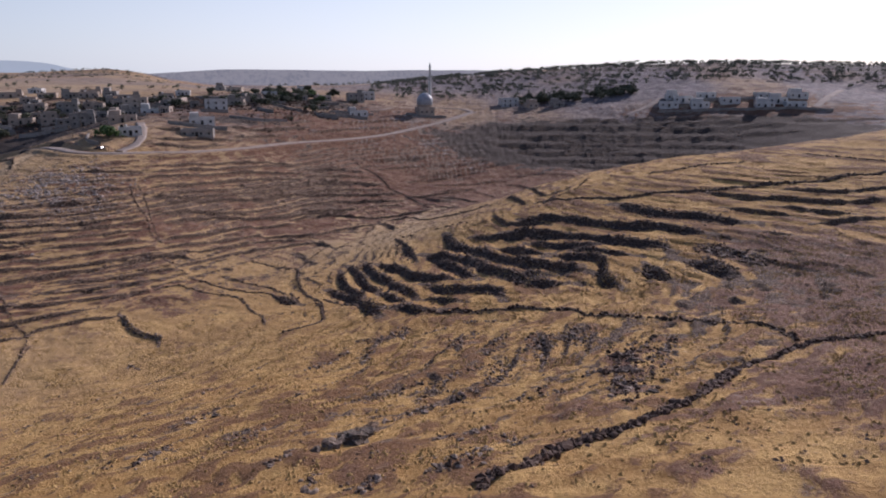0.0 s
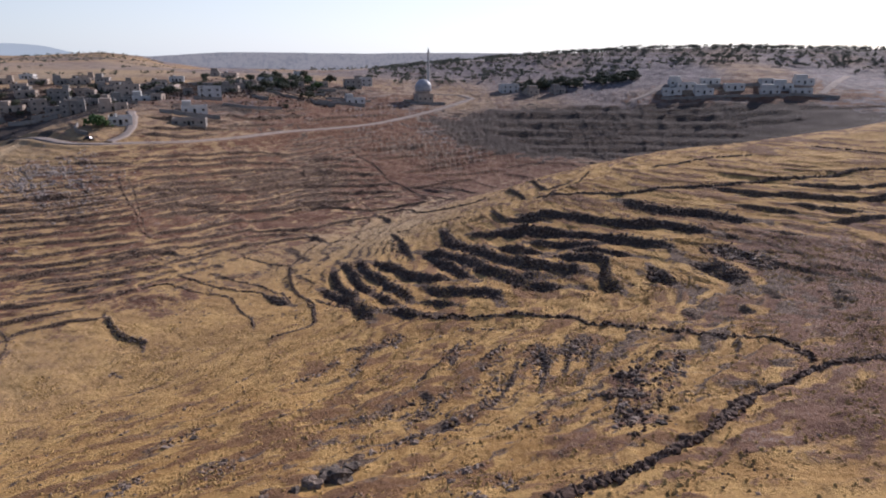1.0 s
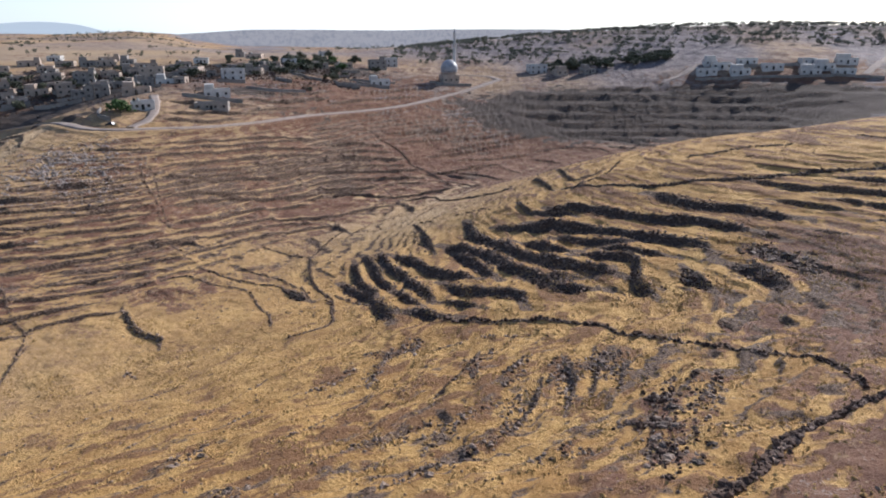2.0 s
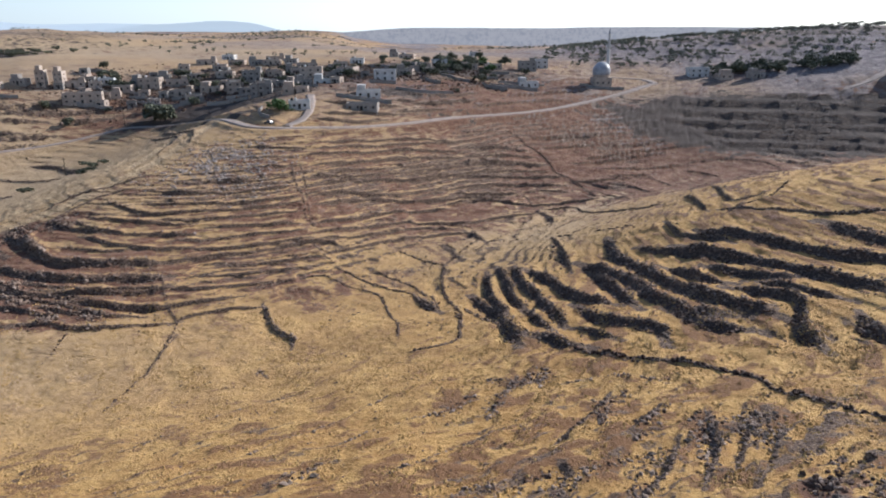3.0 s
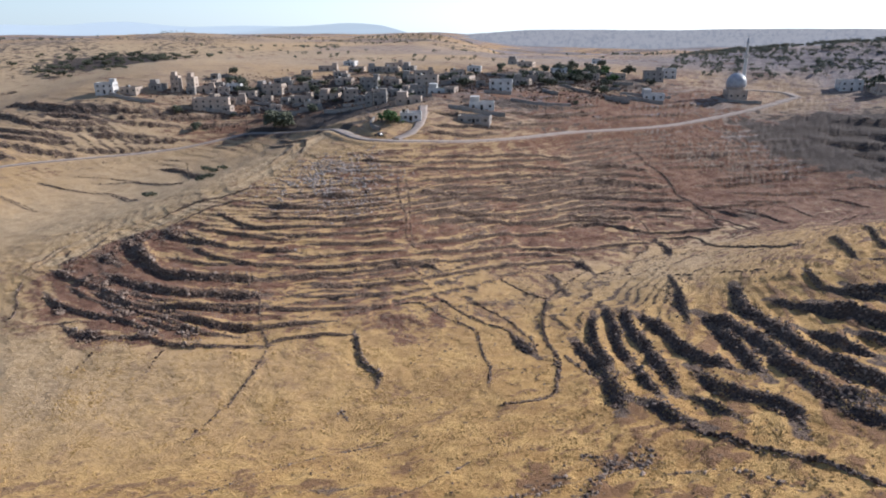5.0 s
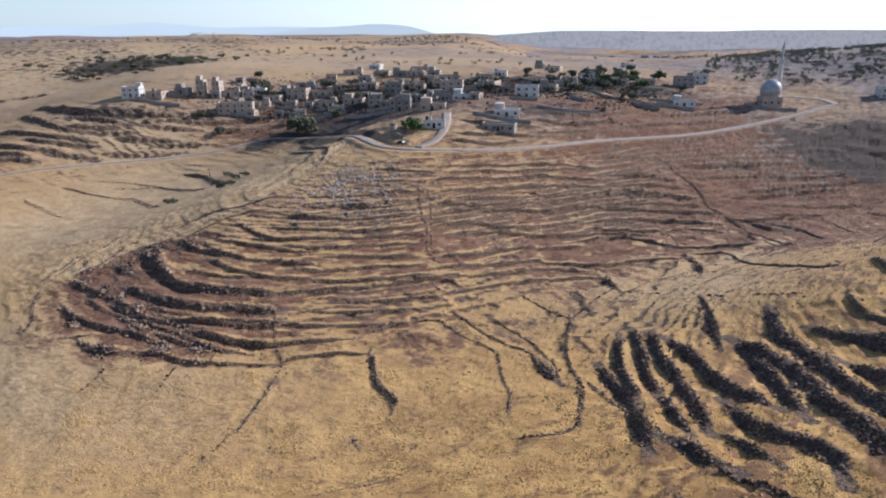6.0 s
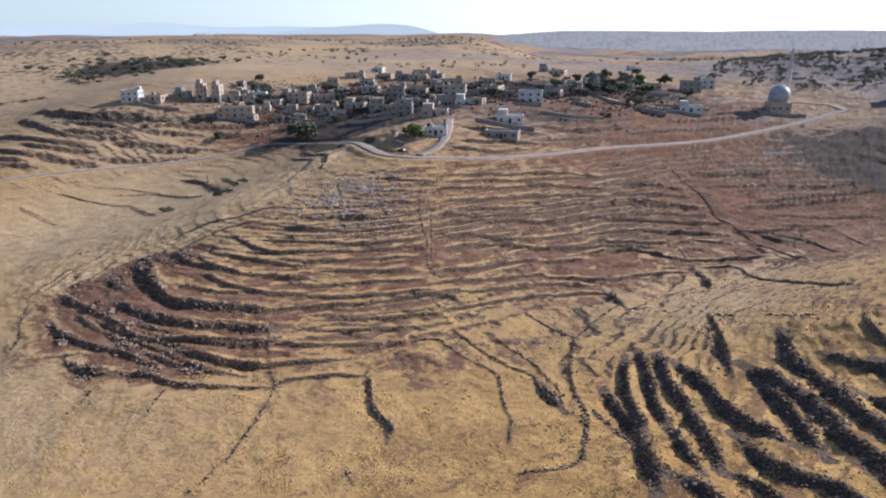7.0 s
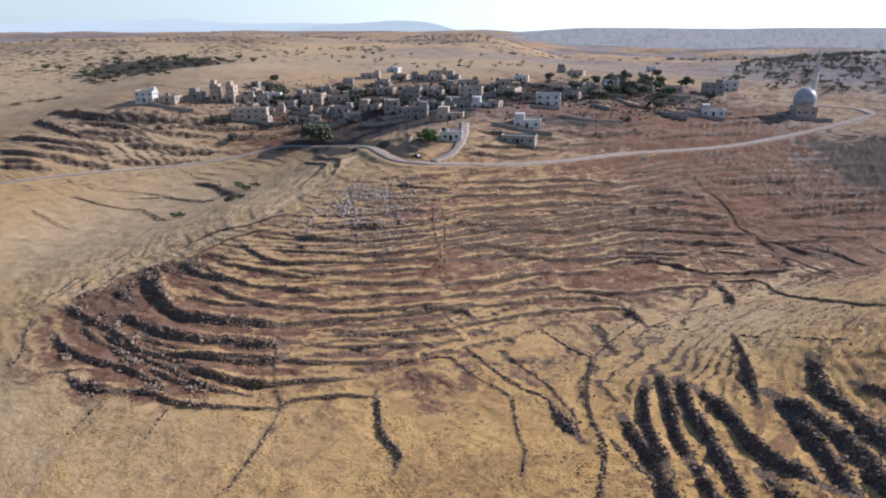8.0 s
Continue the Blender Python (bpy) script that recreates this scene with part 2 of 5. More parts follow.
def land(x, y):
    """Height of the bare hillside, without terraces and roads."""
    x, y = np.asarray(x, float), np.asarray(y, float)
    z = np.full(np.broadcast(x, y).shape, 30.0)
    for yc, x0, *amounts in SOUTH_ROWS + NORTH_ROWS:
        gy = np.exp(-((y - yc) ** 2) / 7688.0)
        for k, a in enumerate(amounts):
            if a:
                z = z + a * gy * np.exp(-((x - x0 - 64 * k) ** 2) / 7688.0)
    r = np.hypot(x, y - 150)
    z = z + 13 * smooth(470, 640, y) + 9 * smooth(430, 700, np.abs(x + 60)) * (1 - smooth(470, 640, y))
    for xc, yc, hgt, wx, wy in FAR_HILLS:
        z = z + hgt * np.exp(-0.5 * (((x - xc) / wx) ** 2 + ((y - yc) / wy) ** 2))
    roll = 0.55 * np.sin(x / 170 + 1.3 * np.sin(y / 310)) + 0.45 * np.sin(y / 150 + x / 420 + 0.7) + 0.3 * np.sin((x + y) / 90)
    z = z + smooth(600, 1300, r) * (7 * roll + 7 * smooth(900, 3000, r))
    crest = 1 - np.abs(2 * patches(x + 60, y, 330, 91, 4) - 1)
    z = z + smooth(540, 850, r) * (1 - smooth(2200, 3200, r)) * 14 * (crest - 0.85)  # gullies and rounded crests
    bearing = np.degrees(np.arctan2(x, y - 40))
    z = z - 34 * smooth(560, 950, r) * smooth(-27, -17, bearing) * (1 - smooth(20, 35, bearing))  # a broad valley falls away behind the village
    return z



# ---- lines on the hillside: plan points, width, height ----
LINES = []


def bank(points, width, height):
    LINES.append(("bank", points, width, height))


def ledge(points, width, height):
    LINES.append(("ledge", points, width, height))


def terrace(points, width, height):
    LINES.append(("terrace", points, width, height))


def wall(points, width, height):
    LINES.append(("wall", points, width, height))


def rubble(points, width, height):
    LINES.append(("rubble", points, width, height))


ledge(((-159, 170), (-156, 163), (-147.8, 157.8), (-137.8, 155.4), (-128.3, 157.5), (-120, 161), (-114, 164)), 2.6, 2.4)
ledge(((-152.6, 149.4), (-145.1, 148.5), (-135.3, 147.9), (-125.9, 149.7), (-117.5, 154.0), (-109.3, 158.4)), 2.6, 2.2)
ledge(((-158, 174), (-150, 171), (-139, 172), (-130, 173), (-121, 177), (-114, 180)), 1.3, 1.0)
terrace(((-147, 187), (-140, 185), (-131, 185), (-122, 190), (-112, 197), (-105, 204), (-98, 213)), 1.2, 0.9)
terrace(((-141, 168), (-130, 167), (-120, 169), (-113, 173), (-105, 177), (-93, 186), (-85, 194)), 1.2, 0.9)
ledge(((-162.2, 137.2), (-154.2, 134.0), (-144.7, 133.3), (-134.4, 134.5), (-125.2, 134.5), (-118.7, 133.5)), 1.3, 0.9)
ledge(((-141.9, 127.2), (-136.4, 126.0), (-128.1, 128.2)), 1.7, 1.0)
ledge(((-126.9, 129.4), (-120.7, 130.8), (-114.2, 131.2), (-107.9, 132.9), (-100.5, 136.5), (-94.0, 141.1)), 1.1, 0.8)
terrace(((-94.0, 141.1), (-92.4, 144.5), (-85.2, 150.4), (-78.9, 153.8)), 1, 0.8)
ledge(((-136.5, 139.1), (-127.0, 139.1), (-117.4, 138.5), (-110.9, 138.8), (-103.2, 140.9)), 1.2, 0.9)
terrace(((-149.9, 141.7), (-139.6, 140.1), (-131.1, 141.0), (-121.1, 145.2), (-111.4, 149.4), (-105.0, 154.5)), 1.2, 1)
terrace(((-123.9, 139.6), (-116.7, 141.1), (-109.6, 142.4), (-101.8, 146.2), (-93.8, 151.8), (-86.8, 156.7)), 1.2, 0.9)
ledge(((-172.6, 147.2), (-164.2, 145.5), (-153.2, 144.1), (-143.1, 142.0), (-134.0, 140.3)), 1.2, 0.9)
ledge(((-165.2, 157.4), (-157.0, 155.2)), 3.5, 1.2)
ledge(((-166, 167), (-159, 163), (-150.0, 159.8)), 4, 1.3)
wall(((-175.9, 140.6), (-169.7, 134.5), (-161.5, 128.8), (-158.2, 124.8)), 1.4, 0.8)
wall(((-110.0, 159.3), (-104.6, 152.7), (-99.3, 146.5), (-93.3, 141.1), (-89.3, 132.6), (-85.4, 122.7), (-83.1, 116.5)), 0.9, 0.6)
wall(((-127.5, 127.0), (-124.9, 118.1), (-123.8, 113.7)), 0.6, 0.4)
terrace(((-101, 163), (-94, 167), (-86, 173), (-81, 177)), 1.1, 0.8)
terrace(((-104.0, 154.3), (-96.9, 157.6), (-88, 163), (-83, 167)), 1.1, 0.8)
terrace(((-114, 164), (-107, 170), (-101, 176), (-92, 184), (-84, 193), (-79, 196), (-76, 195)), 1.4, 1)
terrace(((-99, 169), (-88, 178), (-80, 185), (-77, 186)), 1.1, 0.8)
wall(((-111, 237), (-106, 228), (-97, 216), (-92, 207), (-87, 202)), 1, 0.8)
wall(((-109, 239), (-102, 228), (-95, 215), (-89, 205)), 0.8, 0.7)
wall(((-84, 194), (-78, 188), (-73, 184)), 1, 0.8)
ledge(((-78.4, 154.1), (-74.8, 149.5), (-70.6, 143.9), (-66.2, 140.8), (-62.7, 138.3), (-61.2, 135.0)), 1.2, 0.8)
wall(((-84, 163), (-80, 169), (-73, 176), (-64, 172), (-54, 168), (-50, 162), (-45.9, 154.2), (-42.4, 149.0), (-39.4, 140.1)), 1.1, 0.8)
wall(((-71, 182), (-62, 177), (-53, 172), (-46, 170), (-41, 163), (-36.1, 158.5)), 1.2, 0.9)
ledge(((-42, 165), (-35.9, 157.9)), 2.4, 1.2)
wall(((-61, 202), (-51, 196), (-43, 192)), 1.2, 0.9)
wall(((-43, 192), (-40, 178), (-36, 167), (-31.3, 158.6), (-27.7, 147.5), (-26.3, 139.0)), 1.4, 1)
wall(((-43, 192), (-41, 204), (-38, 217)), 1, 0.7)
ledge(((-44, 225), (-40, 220), (-37, 216)), 2.4, 1.3)
terrace(((-76, 190), (-68, 201), (-60, 211), (-50, 221), (-44, 225)), 1.1, 0.9)
terrace(((-87, 205), (-81, 213), (-74, 225), (-65, 237), (-57, 245)), 1.2, 1)
terrace(((-85, 200), (-73, 213), (-62, 226), (-47, 234), (-37, 246), (-24, 255)), 1.1, 0.9)
ledge(((-24, 256), (-20, 247), (-18, 239)), 2.2, 1.3)
terrace(((-24, 260), (-14, 263), (-9, 255), (-4, 246), (3, 239), (15, 224)), 1.0, 0.6)
wall(((-68, 320), (-56, 335), (-47, 341), (-41, 336), (-32, 328), (-24, 313), (-16, 306), (-6, 291), (1, 283), (7, 276)), 1.2, 0.9)
wall(((-3, 304), (6, 303), (15, 292)), 1.2, 0.9)
wall(((-45, 283), (-38, 281), (-32, 276), (-28, 267)), 1.2, 0.9)
terrace(((-109, 249), (-96, 264), (-82, 284), (-65, 300)), 1.1, 1)
terrace(((-105, 241), (-93, 258), (-80, 277), (-64, 295)), 1.1, 1)
terrace(((-102, 234), (-89, 248), (-76, 266), (-62, 288), (-46, 309), (-29, 318)), 1.1, 1)
terrace(((-98, 230), (-88, 245), (-74, 260), (-60, 280), (-43, 294), (-20, 309)), 1.3, 1.2)
terrace(((-96, 222), (-89, 231), (-77, 242), (-64, 260), (-49, 279), (-34, 290), (-17, 300)), 1.3, 1.2)
terrace(((-93, 216), (-82, 232), (-68, 245), (-54, 259), (-39, 273)), 1.1, 1)
terrace(((-58, 249), (-46, 264), (-30, 266), (-21, 270), (-5, 279)), 1.1, 1)
ledge(((-64, 307), (-53, 319), (-39, 327)), 1.8, 1)
ledge(((-61, 293), (-49, 305), (-31, 317)), 1.8, 1)
terrace(((-127, 232), (-121, 236), (-115, 241)), 1, 0.8)
terrace(((-129, 242), (-120, 247), (-112, 252)), 1, 0.8)
terrace(((-121, 226), (-111, 234)), 1, 0.8)
terrace(((-141, 197), (-130, 200), (-117, 208), (-104, 222)), 1, 0.9)
terrace(((-138, 189), (-120, 197), (-107, 207), (-100, 216)), 1, 0.9)
terrace(((-129, 209), (-115, 219), (-108, 228)), 1, 0.8)
terrace(((-112, 186), (-102, 193), (-92, 201)), 1.2, 0.9)
terrace(((-111, 259), (-100, 272), (-85, 292), (-70, 307)), 1, 0.8)
terrace(((-18, 326), (-5, 338), (11, 350), (24, 359)), 1, 0.8)
terrace(((-32, 336), (-10, 354), (10, 364), (24, 373)), 1, 0.8)
terrace(((-40, 344), (-23, 356), (-5, 369)), 1, 0.8)
terrace(((-15, 304), (-1, 312), (11, 321)), 1, 0.8)
wall(((-277, 243), (-257, 252), (-225, 249)), 1, 0.7)
ledge(((-260, 270), (-246, 268), (-221, 255)), 2.6, 1.2)
wall(((-277, 232), (-264, 236), (-253, 236), (-221, 220)), 1, 0.7)
wall(((-294, 211), (-269, 209)), 0.8, 0.5)
wall(((-295, 231), (-280, 232)), 1, 0.7)
ledge(((-373, 245), (-347, 246), (-327, 254)), 3.6, 2)
ledge(((-385, 258), (-351, 262), (-325, 269)), 3.6, 2)
ledge(((-359, 284), (-330, 291)), 3.6, 2)
ledge(((-310, 264), (-289, 280), (-270, 296)), 3.6, 2)
ledge(((-317, 279), (-292, 294)), 3.6, 2)
ledge(((-314, 296), (-292, 310)), 3.6, 2)
ledge(((-331, 248), (-306, 260)), 3.6, 2)
ledge(((-350, 231), (-328, 240)), 3.6, 2)
terrace(((-124, 288), (-108, 302), (-96, 314)), 1.6, 1.2)
terrace(((-121, 280), (-108, 290), (-99, 303)), 1.6, 1.2)
ledge(((-102, 331), (-88, 343), (-74, 368)), 2.5, 1.2)
terrace(((-95, 318), (-82, 340)), 1.6, 1.2)
ledge(((-159.1, 142.0), (-149.9, 139.3), (-141.6, 138.5), (-133.2, 137.3)), 1.2, 0.9)
ledge(((-138.6, 144.0), (-129.7, 144.7), (-123.5, 146.6)), 1.1, 0.8)
ledge(((-127.1, 136.9), (-118.8, 136.7), (-114.0, 138.6)), 1.2, 0.9)
ledge(((-128.0, 141.6), (-120.8, 141.6), (-116.9, 142.9)), 1.4, 0.9)
wall(((-113.8, 130.8), (-109.1, 122.0), (-108.0, 116.8)), 0.5, 0.3)
rubble(((-111.8, 135.0), (-107.5, 134.8)), 1.2, 0.6)
ledge(((-413, 299), (-367, 290), (-341, 296), (-329, 309)), 4, 2.2)
ledge(((-494, 322), (-487, 334), (-473, 346)), 4, 2.2)
ledge(((-320, 297), (-307, 312), (-297, 328)), 3.6, 2)
ledge(((-350, 275), (-332, 282), (-320, 293)), 3.4, 2)
ledge(((-358, 254), (-339, 259), (-319, 267)), 3.4, 2)
rubble(((-14, 200), (-12, 186)), 1, 0.5)
rubble(((-147, 187), (-140, 186)), 1.2, 0.6)
rubble(((-157, 175), (-148, 172)), 2, 0.8)
rubble(((-165, 168), (-157, 166)), 1.6, 0.7)
terrace(((-128, 182), (-114, 190), (-103, 200), (-95, 208)), 1, 0.8)
terrace(((-118, 175), (-108, 181), (-97, 191), (-89, 198)), 1, 0.8)
terrace(((-81, 197), (-71, 207), (-60, 221), (-49, 229)), 1, 0.8)
terrace(((-144, 177), (-135, 179), (-127, 181), (-118, 185)), 1, 0.8)
terrace(((-101, 239), (-84, 261), (-66, 287)), 1, 0.8)
terrace(((-109, 255), (-91, 278), (-68, 310)), 1, 0.8)
terrace(((-60, 282), (-44, 301), (-28, 312)), 1.2, 1)
terrace(((-57, 262), (-47, 270), (-36, 278)), 1.2, 1)
terrace(((-30, 286), (-16, 291)), 1, 0.8)
terrace(((-61, 301), (-47, 315), (-34, 324)), 1.2, 1)
terrace(((-128, 307), (-111, 314), (-100, 322)), 1.6, 1.2)
terrace(((-105, 346), (-88, 360), (-75, 384)), 1.6, 1.2)
terrace(((-70, 361), (-50, 388), (-32, 407)), 1.6, 1.2)
terrace(((-106, 366), (-89, 383), (-67, 410)), 1.8, 1.2)
terrace(((-116, 386), (-94, 403), (-67, 424)), 1.6, 1.2)
terrace(((-56, 397), (-36, 421), (-19, 437)), 1.6, 1.2)
ledge(((-405, 284), (-361, 272), (-340, 274)), 3.6, 2)
ledge(((-333, 301), (-314, 312), (-302, 325)), 3.6, 2)
ledge(((-388, 294), (-356, 293), (-339, 302)), 3.6, 2)
ledge(((-308, 309), (-286, 325), (-273, 338)), 3.6, 2)
ledge(((-333, 275), (-314, 288)), 3.6, 2)
ledge(((-283, 313), (-267, 327)), 3.6, 2)
ledge(((-359, 236), (-338, 241)), 3.6, 2)
ledge(((-295, 286), (-278, 300)), 3.6, 2)
terrace(((-213, 294), (-178, 266), (-168, 247), (-164, 234)), 1.2, 0.8)
terrace(((-212, 301), (-172, 267), (-158, 245)), 1.2, 0.8)
wall(((28, 198), (42, 188), (49, 183), (57, 182), (72, 181), (87, 182), (103, 183), (112, 185), (123, 186)), 1.8, 1.2)
wall(((63, 204), (72, 206), (83, 208), (93, 208)), 1.5, 1)
wall(((113, 212), (119, 204), (128, 195)), 1.5, 1)
terrace(((72, 167), (79, 163), (83.9, 158.9)), 1.5, 1.1)
terrace(((84, 165), (92, 161), (97.7, 157.2)), 1.5, 1.1)
terrace(((71, 180), (77, 175), (81, 171)), 1.5, 1.1)
wall(((-2.6, 127.2), (5.2, 124.0), (17.6, 118.4), (23.8, 112.9), (25.5, 108.8), (29.7, 105.0), (34.6, 100.2), (39.7, 95.0), (45.2, 92.4), (46.9, 87.7), (45.8, 81.0)), 0.7, 0.45)
wall(((3.1, 46.7), (4.1, 48.9), (6.6, 50.0), (10.4, 53.3), (14.4, 55.5), (17.9, 56.7), (22.2, 60.3), (26.7, 63.5), (32.1, 69.3), (37.9, 73.6), (43.2, 77.0), (49.7, 79.0), (56.3, 80.0), (64.0, 81.0), (73.0, 82.0)), 1.5, 1.2)
rubble(((-6.5, 68.3), (-2.8, 71.0), (1.2, 73.9), (4.8, 77.3), (7.4, 83.3), (10.2, 91.7)), 1, 0.6)
rubble(((-1.5, 60.5), (2.7, 60.9), (5.1, 62.2)), 1, 0.7)
rubble(((14.9, 102.1), (14.2, 88.4)), 1.6, 0.8)
rubble(((20.9, 102.6), (21.1, 91.1)), 2.4, 0.8)
rubble(((29.8, 90.3), (23.5, 74.1), (19.3, 63.8)), 3, 0.9)
rubble(((-0.6, 51.1), (1.4, 53.7), (4.3, 54.8)), 2.4, 0.8)
rubble(((-12.3, 111.4), (-8.7, 116.9), (-6.8, 120.5)), 1.6, 0.7)
rubble(((-13.0, 100.4), (-12.2, 110.5)), 1.4, 0.6)
rubble(((6.8, 97.3), (11.0, 104.3)), 1.4, 0.6)
rubble(((-23.8, 66.2), (-22.2, 69.2), (-20.9, 71.7)), 1.6, 0.7)
rubble(((-33.5, 79.5), (-31.4, 84.2)), 1.4, 0.6)
rubble(((-7.2, 49.4), (-5.8, 52.4)), 1.8, 0.8)
rubble(((-11.5, 50.6), (-11.5, 54.4)), 1.2, 0.6)
terrace(((41, 428), (75, 421), (108, 412)), 2, 1.4)
terrace(((78, 434), (129, 425), (177, 416)), 2, 1.4)
terrace(((50, 408), (89, 400), (120, 395)), 2, 1.4)
terrace(((125, 411), (171, 401), (202, 397)), 2, 1.4)
terrace(((152, 392), (176, 389), (202, 384)), 2, 1.4)
terrace(((70, 389), (102, 385)), 2, 1.4)
terrace(((205, 402), (236, 398), (258, 399)), 2, 1.4)
terrace(((22, 402), (54, 393)), 2, 1.4)
terrace(((117, 420), (152, 413), (184, 407)), 2, 1.4)
terrace(((77, 173), (89, 170), (101, 166), (111, 166)), 1.6, 1.1)
terrace(((92, 177), (106, 174), (116, 174)), 1.6, 1.1)
terrace(((87.4, 152.7), (97.1, 153.7), (103.3, 153.6)), 1.6, 1.1)
terrace(((73.0, 149.6), (77.8, 146.3)), 1.4, 1)
terrace(((-15, 209), (-10, 189), (-7, 174)), 1.4, 1)
terrace(((15, 196), (18, 184), (24, 180)), 1.4, 1)
terrace(((31, 238), (31, 206), (38, 205)), 1.2, 0.9)
terrace(((22, 227), (25, 200)), 1.2, 0.9)
rubble(((-12.0, 80.5), (-6.1, 80.1), (-1.7, 85.1)), 1.2, 0.6)
rubble(((-20.5, 101.5), (-16.2, 110.0)), 1.2, 0.6)
rubble(((-3.0, 75.9), (1.4, 84.9), (6.2, 88.7)), 1.2, 0.6)
rubble(((-17.0, 57.3), (-15.1, 61.0)), 1.4, 0.6)
rubble(((-33.2, 63.4), (-31.5, 69.6)), 1.4, 0.6)
rubble(((7.7, 70.9), (11.8, 72.7), (14.7, 70.3)), 1.4, 0.6)
rubble(((17.3, 76.9), (21.1, 78.0)), 1.6, 0.7)
rubble(((27.4, 78.1), (32.6, 88.9)), 1.2, 0.5)
rubble(((5.3, 58.4), (7.7, 55.4)), 1.4, 0.6)
wall(((-63, 185), (-51, 178), (-40, 167), (-35.9, 159.7)), 1, 0.7)
rubble(((2.7, 97.7), (3.1, 105.7), (6.0, 109.7)), 1.5, 0.7)
rubble(((14.3, 90.7), (15.6, 99.5)), 2, 0.8)
rubble(((19.6, 100.1), (19.2, 94.3), (22.8, 96.3)), 2.5, 0.8)
rubble(((-15.9, 116.9), (-11.0, 114.1), (-6.1, 115.6)), 1.5, 0.7)
rubble(((6.5, 92.8), (9.2, 100.2)), 1.2, 0.5)
wall(((-26.3, 139.0), (-28.5, 135.0), (-33.5, 132.1)), 1.4, 1.0)
rubble(((-62.6, 123.8), (-58.7, 120.2)), 1, 0.5)
wall(((-89.5, 136.3), (-85.4, 122.5), (-80.8, 103.5)), 0.6, 0.4)
wall(((-2.1, 128.3), (3.4, 123.8), (9.9, 121.0), (16.7, 119.0), (22.5, 114.6), (25.7, 110.5)), 0.6, 0.4)
wall(((-29.4, 158.2), (-24.5, 152.5), (-20.0, 147.1)), 1.2, 0.9)
bank(((-29, 166), (-25.6, 159.8), (-21.5, 153.9), (-18.2, 145.9), (-15.3, 138.6), (-13.8, 133.0)), 3, 1.4)
bank(((-29, 182), (-26, 169), (-21.8, 158.2), (-18.7, 151.1)), 2, 1.3)
bank(((-27, 186), (-22, 172), (-19, 162), (-15.5, 153.7)), 2.4, 1.3)
bank(((-22, 183), (-19, 172), (-14, 162), (-10.1, 152.0), (-7.3, 144.6), (-6.0, 141.2)), 2.8, 1.4)
bank(((-15.0, 153.6), (-11.7, 145.9), (-8.4, 138.9)), 2, 1.2)
bank(((-11.1, 135.4), (-7.7, 133.5), (-4.8, 130.7), (-2.2, 129.0)), 3, 1.4)
bank(((-17, 177), (-13, 172), (-9, 164), (-5.8, 158.1), (-3.0, 154.0), (2.8, 150.0)), 3, 1.4)
bank(((-3.5, 149.2), (0.0, 143.5), (3.2, 139.3), (7.3, 138.5), (11.1, 135.9), (12.0, 130.7)), 3, 1.4)
bank(((-4.0, 139.1), (-0.8, 137.1), (3.5, 132.5)), 2, 1.2)
bank(((-2, 171), (2, 162), (5.4, 152.1), (7.2, 147.7)), 3, 1.4)
bank(((-4, 176), (2, 169), (6, 162), (9.8, 151.9), (13.0, 147.6), (16.6, 141.9), (20.1, 139.4), (22.8, 138.8)), 3.8, 1.6)
bank(((1, 191), (3, 179), (7, 172), (10, 163), (14.1, 155.9), (17.9, 149.5), (23.4, 144.1)), 3.2, 1.5)
bank(((14, 164), (18, 160), (20.7, 155.5), (23.7, 153.4)), 2.8, 1.4)
bank(((9, 180), (14, 176), (18, 173), (23, 169)), 2, 1.2)
bank(((22, 184), (24, 180), (27, 175)), 2, 1.2)
bank(((-11, 190), (-9, 180)), 1.8, 1)
terrace(((36, 425), (80, 423), (123, 412), (175, 395)), 1.6, 1.4)
terrace(((32, 411), (78, 408), (128, 398), (171, 384)), 1.6, 1.4)
terrace(((37, 397), (90, 393), (130, 386), (167, 372)), 1.6, 1.4)
terrace(((43, 386), (88, 381), (126, 374), (162, 361)), 1.6, 1.4)
terrace(((50, 373), (88, 370), (123, 364), (158, 350)), 1.6, 1.4)
bank(((47, 177), (51, 170), (57, 165), (63, 163), (67.8, 159.5), (71.9, 157.1)), 3.8, 1.5)
bank(((22, 181), (29, 178), (35, 171), (41, 165), (47, 161), (52.6, 159.0), (56.8, 155.4), (60.9, 152.1)), 2.8, 1.3)
bank(((17, 176), (25, 167), (33, 160), (38.5, 155.4), (44.0, 151.1), (49.1, 147.2), (49.8, 144.5)), 3.2, 1.4)
bank(((22, 162), (31.7, 154.7), (38.1, 153.5)), 2.2, 1.2)
bank(((29.2, 152.7), (35.8, 147.6), (42.0, 143.4)), 2, 1.1)
bank(((25.4, 149.6), (34.3, 145.3), (34.7, 139.7), (33.0, 132.2), (34.5, 124.8)), 2.6, 1.3)
bank(((15.8, 153.7), (20.9, 148.4), (25.5, 142.4), (30.4, 138.2)), 2.8, 1.4)
bank(((14.9, 142.0), (18.6, 136.4), (25.1, 133.0)), 3.6, 1.5)
bank(((43.1, 136.6), (43.5, 130.1), (44.1, 125.1)), 2.4, 1.2)
bank(((51.5, 136.5), (55.0, 131.0), (55.2, 121.3)), 4.5, 1.2)
bank(((63.4, 150.5), (65.2, 147.6)), 2, 1)
terrace(((-180.2, 149.2), (-183.8, 158.8), (-185, 167), (-187, 178)), 1.2, 0.8)
terrace(((-171.1, 154.2), (-174, 164), (-175, 174), (-170, 183)), 1.2, 0.8)
terrace(((-206, 161), (-199, 168), (-192, 175)), 1, 0.7)
